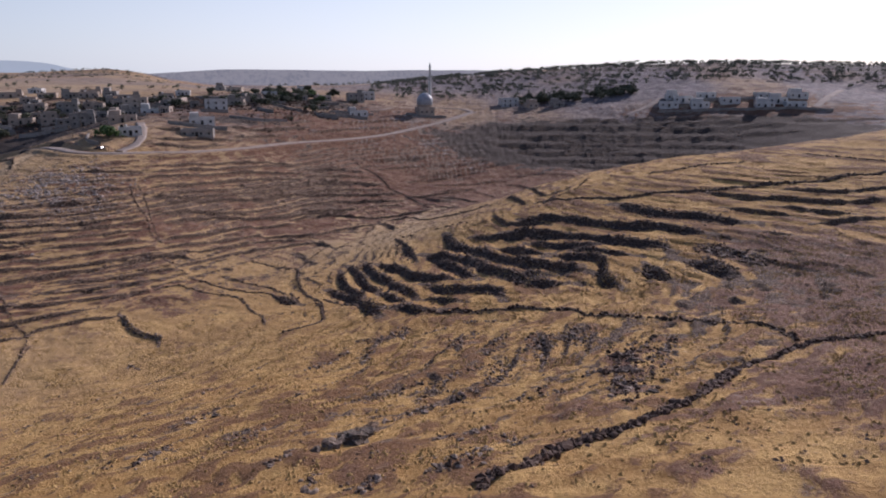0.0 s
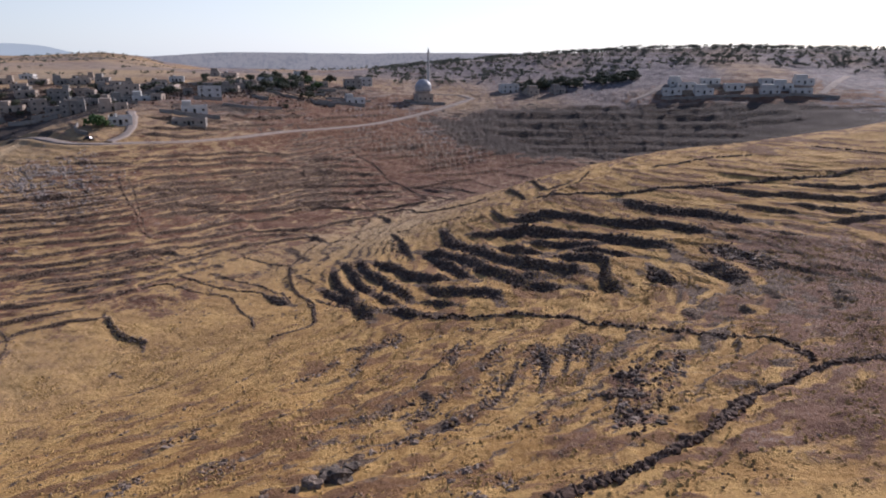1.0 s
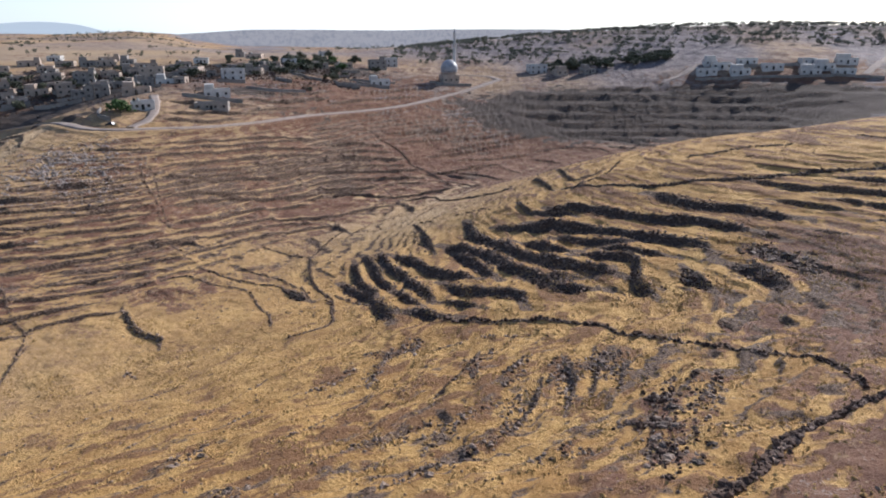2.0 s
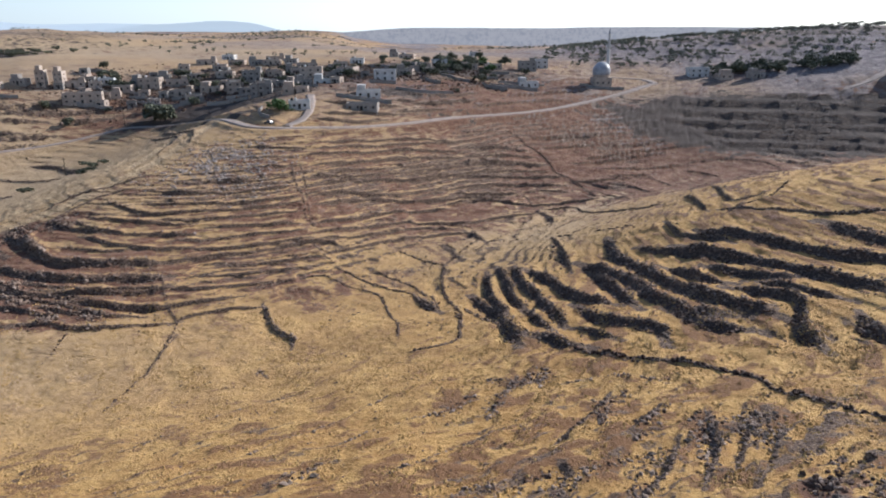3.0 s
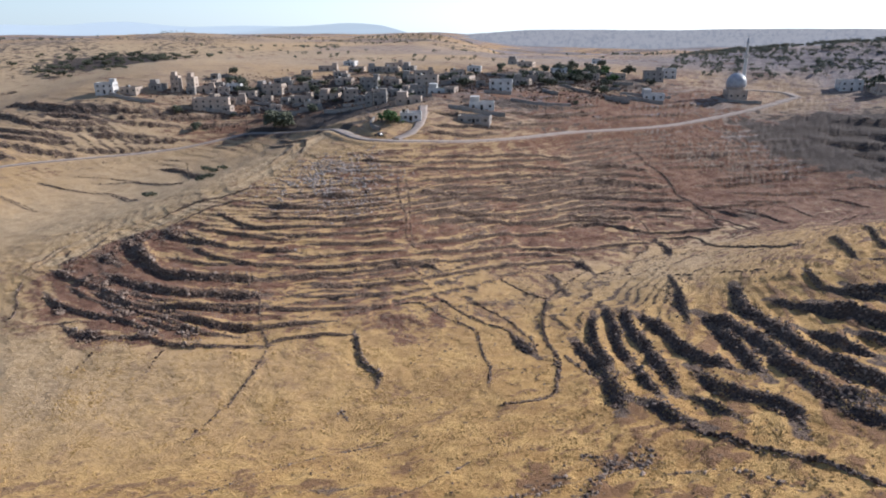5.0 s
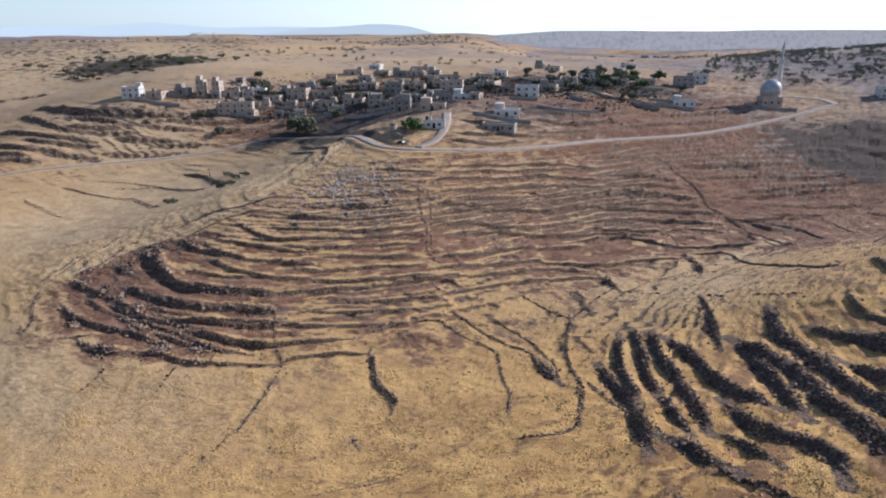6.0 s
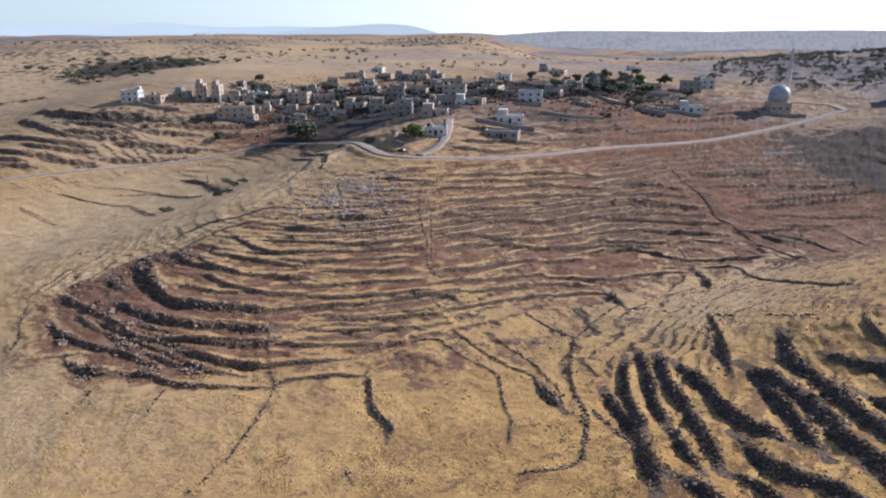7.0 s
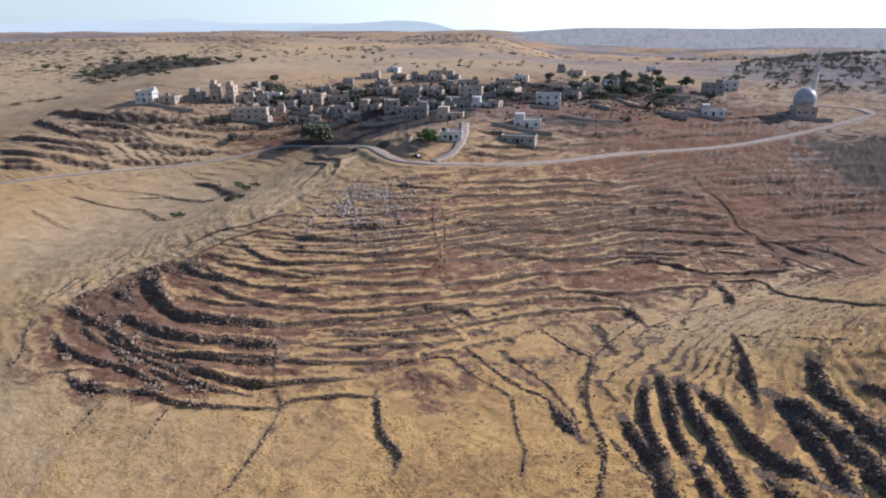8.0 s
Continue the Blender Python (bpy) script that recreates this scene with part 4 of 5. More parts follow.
ICO_V, ICO_F = ico()
OCT_V = np.array([(1, 0, 0), (0, 1, 0), (-1, 0, 0), (0, -1, 0), (0, 0, 1), (0, 0, -1)], float)
OCT_F = np.array([(0, 1, 4), (1, 2, 4), (2, 3, 4), (3, 0, 4), (1, 0, 5), (2, 1, 5), (3, 2, 5), (0, 3, 5)])


def lumps(centres, sizes, squash=0.75, jag=0.3, coarse=False):
    """Vertices and faces of many uneven lumps."""
    centres, sizes = np.asarray(centres, float), np.asarray(sizes, float)
    v, f = (OCT_V, OCT_F) if coarse else (ICO_V, ICO_F)
    n, k = len(centres), len(v)
    r = 1 + RNG.uniform(-jag, jag, (n, k))
    s = np.stack([RNG.uniform(0.75, 1.3, n), RNG.uniform(0.75, 1.3, n), RNG.uniform(0.8, 1.2, n) * squash], -1)
    ang = RNG.uniform(0, 2 * math.pi, n)
    p = v[None] * r[..., None] * s[:, None, :] * sizes[:, None, None]
    c, sn = np.cos(ang)[:, None], np.sin(ang)[:, None]
    p = np.stack([p[..., 0] * c - p[..., 1] * sn, p[..., 0] * sn + p[..., 1] * c, p[..., 2]], -1) + centres[:, None, :]
    return p.reshape(-1, 3), (f[None] + (np.arange(n) * k)[:, None, None]).reshape(-1, 3)


def along(line, normal, width, per_metre, offset=0.0, even=False):
    """Random places in a strip along a line."""
    length = np.hypot(*np.diff(line, axis=0).T).sum()
    n = max(6, int(length * per_metre))
    s = RNG.uniform(0, len(line) - 1.001, n)
    i = s.astype(int)
    u = (s - i)[:, None]
    p = line[i] * (1 - u) + line[i + 1] * u
    d = (RNG.uniform(-0.5, 0.5, n) if even else RNG.normal(0, 0.33, n))[:, None] * width + offset
    d = d * (0.45 + 1.1 * patches(*p.T, 5.0, 43, 2))[:, None]
    taper = np.clip(np.minimum(s, len(line) - 1 - s) / 3 + 0.35, 0, 1)[:, None]
    return p + normal[i] * d * taper


def strip(name, xy, sizes, mat, parent=None, sink=0.15, **kw):
    z = ground_z(*xy.T) + sizes * sink
    v, f = lumps(np.c_[xy, z], sizes, **kw)
    at = np.r_[xy.mean(0), ground_z(*xy.mean(0))]
    ob = new(name, mesh_of(name, v - at, f, mat))
    ob.parent = parent
    if parent is None:
        ob.location = at
    else:
        ob.location = Vector(at) - parent.location
    return ob


def clumped(xy, scale):
    """0 to 1: how thickly things lie at a place, in patches."""
    return smooth(0.3, 0.7, patches(*xy.T, scale, 41, 3))


def thing(name, label, category, group=""):
    return tagged(new(name), label, category, group)


STONE_MESHES = []
for k in range(6):
    v, f = lumps(np.zeros((1, 3)), np.ones(1), 0.6, 0.42)
    STONE_MESHES.append((mesh_of("stone", v, f, STONE), mesh_of("stone", v, f, PALE_STONE)))


def stones(parent, xy, sizes, pale, lift=0.3):
    """Single stones, each a part of its heap or wall."""
    z = ground_z(*xy.T) + sizes * lift
    for (x, y), h, r in zip(xy, z, sizes):
        ob = new("stone", STONE_MESHES[int(RNG.integers(6))][pale])
        ob.parent = parent
        ob.matrix_basis = Matrix.LocRotScale(Vector((x, y, h)) - parent.location, Euler(RNG.uniform(-0.4, 0.4, 3) + (0, 0, RNG.uniform(0, 6))), (r * RNG.uniform(0.8, 1.4), r, r * RNG.uniform(0.7, 1.1)))


def heap(name, line, label, category, group):
    ob = thing(name, label, category, group)
    mid = line[len(line) // 2]
    ob.location = (*mid, float(ground_z(*mid)[0]))
    return ob


def stuff(ob, label=""):
    return tagged(ob, label, kind="stuff")


for kind, line, normal, width, height in SHAPES:
    close = line[:, 1].mean() < 118 and abs(line[:, 0].mean()) < 70
    if kind == "bank":
        ob = heap("terrace_bank", line, "dark thorn scrub and loose rubble on a terrace riser", "terrace bank", "terrace banks")
        xy = along(line, normal, width, 4.2 * width, -0.05 * width, True)
        xy = xy[RNG.uniform(0, 1, len(xy)) < 0.05 + 0.95 * clumped(xy, 2.6)]
        size = 0.08 + 0.24 * RNG.uniform(0, 1, len(xy)) ** 2
        stuff(strip("scrub", xy, size, SCRUB, ob, 0.2, squash=0.85, jag=0.5), "dark leafless thorn scrub")
        xy = along(line, normal, width * 1.35, 2.6 * width, 0.12 * width, True)
        xy = xy[RNG.uniform(0, 1, len(xy)) < 0.1 + 0.9 * clumped(xy + 40, 3.0)]
        stuff(strip("rubble", xy, 0.07 + 0.3 * RNG.uniform(0, 1, len(xy)) ** 2, STONE, ob, 0.3), "loose grey rubble")
        xy = along(line, normal, width * 0.8, 0.8 * width, 0.4 * width, True)
        xy = xy[RNG.uniform(0, 1, len(xy)) < clumped(xy + 20, 3.0)]
        stuff(strip("pale_rubble", xy, 0.08 + 0.26 * RNG.uniform(0, 1, len(xy)) ** 2, PALE_STONE, ob, 0.3), "pale stones along the lip")
    elif kind == "ledge":
        ob = heap("stone_ledge", line, "steep stony terrace ledge with dark scrub at its foot", "stone ledge", "stone ledges")
        xy = along(line, normal, width * 1.2, 3.6 * width, 0.15, True)
        xy = xy[RNG.uniform(0, 1, len(xy)) < 0.15 + 0.85 * clumped(xy, 5.0)]
        stuff(strip("rubble", xy, 0.1 + 0.36 * RNG.uniform(0, 1, len(xy)) ** 2, STONE, ob, 0.2), "tumbled grey stones")
        xy = along(line, normal, width, 0.9 * width, 0.3 * width, True)
        xy = xy[RNG.uniform(0, 1, len(xy)) < clumped(xy + 70, 4.0)]
        stuff(strip("pale_rubble", xy, 0.12 + 0.4 * RNG.uniform(0, 1, len(xy)) ** 2, PALE_STONE, ob, 0.25), "pale sunlit stones along the lip")
        xy = along(line, normal, width * 0.9, 0.8 * width, -0.2 * width, True)
        xy = xy[RNG.uniform(0, 1, len(xy)) < clumped(xy, 4.0)]
        stuff(strip("scrub", xy, 0.12 + 0.36 * RNG.uniform(0, 1, len(xy)) ** 2, SCRUB, ob, 0.15, squash=0.85, jag=0.5), "dark thorn scrub")
    elif kind == "terrace":
        ob = heap("terrace_wall", line, "tumbled dry stone terrace wall along the slope", "terrace wall", "terrace walls")
        xy = along(line, normal, width * 0.55, 4.2, 0.0)
        xy = xy[RNG.uniform(0, 1, len(xy)) < 0.2 + 0.8 * clumped(xy, 7.0)]
        stuff(strip("rubble", xy, RNG.uniform(0.10, 0.30, len(xy)), STONE, ob, 0.3), "tumbled wall stones")
        xy = along(line, normal, width * 0.9, 1.5, 0.35)
        xy = xy[RNG.uniform(0, 1, len(xy)) < clumped(xy + 90, 6.0)]
        stuff(strip("pale_rubble", xy, 0.07 + 0.26 * RNG.uniform(0, 1, len(xy)) ** 2, PALE_STONE, ob, 0.3), "pale sunlit stones along the lip")
    elif kind == "wall":
        ob = heap("dry_stone_wall", line, "low dry stone field wall of dark weathered stones", "stone wall", "field walls")
        n_m = 4.0 if close else 4.0 * min(1, height)
        xy = along(line, normal, width * 0.5, n_m, 0.0)
        size = RNG.uniform(0.2, 0.42, len(xy)) * (0.6 + 0.4 * height)
        if close:
            stones(ob, xy[:300], size[:300] * 0.8, 0, 0.4 * height)
            xy = along(line, normal, width * 0.75, 7.0, 0.0)
            stuff(strip("rubble", xy, RNG.uniform(0.12, 0.3, len(xy)), STONE, ob, 0.5 * height), "small fallen wall stones")
        else:
            stuff(strip("rubble", xy, size * 0.8, STONE, ob, 0.35 * height), "stacked wall stones")
        xy = along(line, normal, width * 0.7, (12.0 if height > 1 else 2.6) if close else 0.8 * height ** 2, 0.0)
        stuff(strip("scrub", xy, RNG.uniform(0.12, 0.42 if close else 0.34, len(xy)), SCRUB, ob, 0.45, squash=0.9, jag=0.5), "dark scrub along the wall")
    else:
        ob = heap("stone_heap", line, "scattered pale limestone blocks in dry grass", "stones", "stone heaps")
        xy = along(line, normal, width * 2.0, 4.5 * width, 0.0)[:150]
        stones(ob, xy[xy[:, 0] % 1 < 0.65], 0.09 + 0.27 * RNG.uniform(0, 1, (xy[:, 0] % 1 < 0.65).sum()) ** 2, 1, 0.15)
        stones(ob, xy[xy[:, 0] % 1 >= 0.65], 0.08 + 0.24 * RNG.uniform(0, 1, (xy[:, 0] % 1 >= 0.65).sum()) ** 2, 0, 0.15)
        xy = along(line, normal, width * 1.6, 1.6 * width, 0.0)
        stuff(strip("scrub", xy, RNG.uniform(0.08, 0.28, len(xy)), SCRUB, ob, 0.2, squash=0.8, jag=0.5), "dark scrub between the stones")


# ---- rock outcrops ----
for x, y, reach in OUTCROPS:
    ob = thing("rock_outcrop", "jumble of dark weathered rocks and thorn scrub", "rock outcrop", "rock outcrops")
    ob.location = (x, y, float(ground_z(x, y)[0]))
    xy = np.c_[RNG.normal(x, reach * 0.5, 46), RNG.normal(y, reach * 0.42, 46)]
    size = (0.12 + 0.5 * RNG.uniform(0, 1, 46) ** 2) * (1 if y > 100 else 0.7)
    grey = 36 if y > 100 else 14
    stones(ob, xy[:grey], size[:grey], 0, 0.25)
    stones(ob, xy[grey:], size[grey:] * 0.9, 1, 0.3)
    xy = np.c_[RNG.normal(x, reach * 0.5, 40), RNG.normal(y, reach * 0.45, 40)]
    stuff(strip("scrub", xy, RNG.uniform(0.12, 0.4, 40), SCRUB, ob, 0.2, squash=0.85, jag=0.5), "dark thorn scrub between the rocks")


# ---- roads ----
def road(width, points):
    line = rounded(points, 1.5)
    t = np.gradient(line, axis=0)
    t /= np.hypot(*t.T)[:, None]
    nrm = np.c_[-t[:, 1], t[:, 0]]
    wob = 0.8 + 0.5 * patches(*line.T, 4.0, 71, 2)[:, None]
    mid = land(*line.T)
    rows = []
    for off, dz in ((-0.62, -0.9), (-0.5, 0.25), (-0.25, 0.33), (0, 0.30), (0.25, 0.33), (0.5, 0.25), (0.62, -0.9)):
        rows.append(np.c_[line + nrm * width * off * wob, mid + dz])
    v = np.stack(rows, 1).reshape(-1, 3)
    a = (np.arange(len(line) - 1)[:, None] * 7 + np.arange(6)[None]).ravel()
    return tagged(new("road", mesh_of("road", v, np.c_[a, a + 7, a + 8, a + 1], DUST, False)), "narrow dusty pale road cut into the hillside", "road", kind="structure")


for width, points in ROADS:
    road(width, points)


# ---- parts and buildings ----
def part(name, bm, mat, parent, label=""):
    me = bpy.data.meshes.new(name)
    bm.to_mesh(me)
    bm.free()
    me.materials.append(mat)
    ob = new(name, me)
    ob.parent = parent
    return tagged(ob, label)


def box(bm, x0, x1, y0, y1, z0, z1):
    r = bmesh.ops.create_cube(bm, size=1)
    bmesh.ops.scale(bm, vec=(x1 - x0, y1 - y0, z1 - z0), verts=r["verts"])
    bmesh.ops.translate(bm, vec=((x0 + x1) / 2, (y0 + y1) / 2, (z0 + z1) / 2), verts=r["verts"])


def facade(bm, origin, right, out, width, height, cols, floors, holes):
    """A wall face with deep window openings. Adds to holes the middle and size of each."""
    o, r, n, up = Vector(origin), Vector(right), Vector(out), Vector((0, 0, 1))
    cell, floor_h = width / cols, height / floors
    ww, wh = min(1.2, cell * 0.34), 1.25

    def quad(*p):
        bm.faces.new([bm.verts.new(q) for q in p])
    for c in range(cols):
        for k in range(floors):
            a, b = o + r * c * cell + up * k * floor_h, (cell, floor_h)
            x0, x1, z0, z1 = (cell - ww) / 2, (cell + ww) / 2, 0.95, 0.95 + wh
            P = lambda x, z, d=0: a + r * x + up * z - n * d
            quad(P(0, 0), P(cell, 0), P(cell, z0), P(0, z0))
            quad(P(0, z1), P(cell, z1), P(cell, floor_h), P(0, floor_h))
            quad(P(0, z0), P(x0, z0), P(x0, z1), P(0, z1))
            quad(P(x1, z0), P(cell, z0), P(cell, z1), P(x1, z1))
            for (xa, za), (xb, zb) in (((x0, z0), (x1, z0)), ((x1, z0), (x1, z1)), ((x1, z1), (x0, z1)), ((x0, z1), (x0, z0))):
                quad(P(xa, za), P(xb, zb), P(xb, zb, 0.35), P(xa, za, 0.35))
            holes.append((P((x0 + x1) / 2, (z0 + z1) / 2, 0.3), r, n, ww, wh))


def window(parent, hole):
    mid, r, n, w, h = hole
    up = Vector((0, 0, 1))
    bm = bmesh.new()
    for s, t, sw, sh in ((-1, 0, 0.1, h), (1, 0, 0.1, h), (0, 1, w, 0.1), (0, -1, w, 0.1), (0, 0, 0.08, h)):
        c = mid + r * s * (w / 2 - 0.05) + up * t * (h / 2 - 0.05)
        q = [c + r * a * sw / 2 + up * b * sh / 2 + n * d for d in (0.02, 0.1) for a, b in ((-1, -1), (1, -1), (1, 1), (-1, 1))]
        v = [bm.verts.new(p) for p in q]
        for f in ((0, 1, 2, 3), (7, 6, 5, 4), (0, 4, 5, 1), (1, 5, 6, 2), (2, 6, 7, 3), (3, 7, 4, 0)):
            bm.faces.new([v[i] for i in f])
    fr = part("window", bm, GREY, parent)
    bm = bmesh.new()
    v = [bm.verts.new(mid + r * a * w / 2 + up * b * h / 2 + n * d) for d in (0.0, 0.03) for a, b in ((-1, -1), (1, -1), (1, 1), (-1, 1))]
    for f in ((3, 2, 1, 0), (4, 5, 6, 7)):
        bm.faces.new([v[i] for i in f])
    part("pane", bm, PANE, fr)


def house(w, d, floors, mat, label, tank=True, stair=True, upper=None):
    """A flat-roofed house with parapet, windows, door, stair head and water tanks, its front towards -y."""
    h = 2.75 * floors
    ob = thing("house", label, "house", "village houses")
    bm, holes = bmesh.new(), []
    cx, cy = max(2, round(w / 3.8)), max(1, round(d / 4.4))
    facade(bm, (-w / 2, -d / 2, 0), (1, 0, 0), (0, -1, 0), w, h, cx, floors, holes)
    facade(bm, (w / 2, d / 2, 0), (-1, 0, 0), (0, 1, 0), w, h, cx, floors, holes)
    facade(bm, (-w / 2, d / 2, 0), (0, -1, 0), (-1, 0, 0), d, h, cy, floors, holes)
    facade(bm, (w / 2, -d / 2, 0), (0, 1, 0), (1, 0, 0), d, h, cy, floors, holes)
    for a, b, c, e in ((-w / 2, w / 2, -d / 2, -d / 2 + 0.25), (-w / 2, w / 2, d / 2 - 0.25, d / 2), (-w / 2, -w / 2 + 0.25, -d / 2 + 0.25, d / 2 - 0.25), (w / 2 - 0.25, w / 2, -d / 2 + 0.25, d / 2 - 0.25)):
        box(bm, a, b, c, e, h, h + 0.75)
    box(bm, -w / 2 - 0.02, w / 2 + 0.02, -d / 2 - 0.02, d / 2 + 0.02, -4.5, 0)
    part("wall", bm, mat, ob)
    bm = bmesh.new()
    box(bm, -w / 2 + 0.2, w / 2 - 0.2, -d / 2 + 0.2, d / 2 - 0.2, h - 0.15, h + 0.12)
    part("roof", bm, ROOF, ob)
    for hole in holes[: cx * floors] + holes[2 * cx * floors:]:
        window(ob, hole)
    bm = bmesh.new()
    box(bm, -0.6, 0.6, -d / 2 - 0.08, -d / 2 + 0.05, 0, 2.2)
    part("door", bm, BLACK, ob)
    if stair:
        bm = bmesh.new()
        box(bm, w / 2 - 3.6, w / 2 - 0.5, d / 2 - 3.4, d / 2 - 0.4, h + 0.1, h + 2.5)
        box(bm, w / 2 - 3.8, w / 2 - 0.3, d / 2 - 3.6, d / 2 - 0.2, h + 2.5, h + 2.7)
        part("stair_head", bm, mat, ob)
    if upper:
        bm = bmesh.new()
        box(bm, -w / 2 + 0.4, -w / 2 + 0.4 + w * upper, -d / 2 + 1.2, d / 2 - 0.4, h + 0.1, h + 3.0)
        part("roof_room", bm, mat, ob)
    if tank:
        for k in range(2):
            bm = bmesh.new()
            bmesh.ops.create_cone(bm, cap_ends=True, segments=10, radius1=0.6, radius2=0.55, depth=1.4)
            bmesh.ops.translate(bm, vec=(-w / 2 + 1.3 + 1.5 * k, d / 2 - 1.3, h + 0.85), verts=bm.verts)
            part("water_tank", bm, (BLACK, WHITE)[k], ob, "upright plastic water tank")
    return ob


BLOCK_SITE = (-351, 320)
WIDE_SITES = ((-274, 378), (-218, 400), (-232, 377), (-215, 373), (-180, 342), (-153, 327), (-177, 396), (-60, 471), (60, 474))
LOW_SITES = ((-339, 327), (-331, 340), (-309, 355), (-300, 362), (-284, 366), (-283, 380), (-263, 388), (-261, 403), (-212, 414), (-201, 420), (-249, 372), (-234, 361), (-244, 411), (-277, 396), (-284, 353), (-258, 429), (-196, 376), (-165, 360))
BACK_SITES = ((-257, 449), (-242, 447), (-279, 446), (-282, 424), (-230, 448), (-217, 451), (-197, 432), (-174, 433), (-155, 403), (-120, 398), (-116, 418), (-109, 432), (-150, 499), (-168, 523), (-244, 479), (-92, 446), (-80, 458), (78, 471))
TOWER_SITES = ((-321, 345), (-313, 350))
WHITE_SITES = ((-154, 364), (-125, 379), (-53, 426), (-53, 490), (-116, 329), (46, 484))
WHITE_LOW_SITES = ((-298, 370), (-172, 457), (-288, 490), (-117, 571), (-134, 292), (-115, 456))


def sit(x, y, down=0.2):
    return float(ground_z(x, y)[0]) - down


def scatter_houses(models, sites, turn0, spread, down=0.2):
    for k, (x, y) in enumerate(sites):
        model = models[k % len(models)]
        m = pose(x, y, sit(x, y, down), 0, 0, turn0 + RNG.uniform(-spread, spread) + (90 if k % 5 == 3 else 0))
        if model.get("used"):
            copy_thing(model, m)
        else:
            model["used"] = 1
            model.matrix_basis = m


wide = [house(13, 8, 2, LIME, "wide two-storey limestone house with flat roof", stair=False), house(11, 8, 2, GREY, "grey unplastered two-storey house with flat roof", tank=False), house(12, 7.5, 1, LIME, "broad limestone house with a room on its roof", upper=0.4, stair=False)]
low = [house(11, 7, 1, LIME, "low limestone house with flat roof", stair=False), house(8.5, 6.5, 1, GREY, "small grey concrete house with flat roof", upper=0.45, stair=False), house(13, 6.5, 1, LIME, "long low stone house with flat roof", tank=False), house(9, 7, 1, LIME, "square limestone house with water tanks on its roof", stair=False)]
tower = [house(4.8, 6.5, 3, LIME, "tall narrow limestone house with flat roof", upper=0.5, tank=False, stair=False)]
white = [house(11.5, 8, 1, WHITE, "whitewashed house with a large roof room", upper=0.35, stair=False), house(12, 8, 2, WHITE, "whitewashed two-storey house with flat roof", tank=False, stair=False)]
white_low = [house(9, 7, 1, WHITE, "low whitewashed house with water tanks", stair=False)]
block = house(10.5, 8, 2, WHITE, "pale two-storey house standing at the village edge", tank=False)
block.matrix_basis = pose(*BLOCK_SITE, sit(*BLOCK_SITE), 0, 0, 28)
barn = house(20, 8, 2, LIME, "long two-storey stone building below the towers", tank=False, stair=False)
barn.matrix_basis = pose(-289, 339, sit(-289, 339), 0, 0, 32)
hall = house(14, 6.5, 1, GREY, "long low shed with a pale flat roof", tank=False, stair=False)
hall.matrix_basis = pose(-111, 308, sit(-111, 308, 1.0), 0, 0, 12)
scatter_houses(wide, WIDE_SITES, 22, 12)
scatter_houses(low, LOW_SITES, 24, 16)
scatter_houses(low, BACK_SITES, 20, 20)
scatter_houses(tower, TOWER_SITES, 25, 5)
scatter_houses(white, WHITE_SITES, 15, 10, 1.2)
scatter_houses(white_low, WHITE_LOW_SITES, 18, 14)
sheds = [house(5, 4.2, 1, GREY, "small grey concrete shed among the houses", tank=False, stair=False), house(6, 4, 1, LIME, "small stone shed with flat roof", tank=False, stair=False)]
scatter_houses(sheds, [(-318 + 220 * u + RNG.normal(0, 8), 350 + 75 * u + RNG.normal(0, 20)) for u in np.linspace(0, 1, 40)], 20, 30)
# the new white houses on levelled ground across the valley, in two stepped clusters
new_white = [house(11.5, 8, 1, WHITE, "new white single-storey house with flat roof", tank=False, stair=False), house(11, 7.5, 1, WHITE, "new white house with an unfinished room on its roof", tank=False, stair=False, upper=0.6)]
scatter_houses(new_white, ((145, 442), (163, 437), (156, 449), (152, 459), (173, 454), (200, 428), (217, 424), (211, 435), (206, 446), (227, 442), (183, 440)), -12, 3)


# ---- mosque and minaret ----
def turned(bm, profile, segments=24):
    """A body of revolution from (radius, height) pairs."""
    rings = []
    for r, z in profile:
        rings.append([bm.verts.new((r * math.cos(2 * math.pi * k / segments), r * math.sin(2 * math.pi * k / segments), z)) for k in range(segments)])
    for a, b in zip(rings, rings[1:]):
        for k in range(segments):
            bm.faces.new((a[k], a[(k + 1) % segments], b[(k + 1) % segments], b[k]))
    bm.faces.new(rings[0][::-1])
    bm.faces.new(rings[-1])


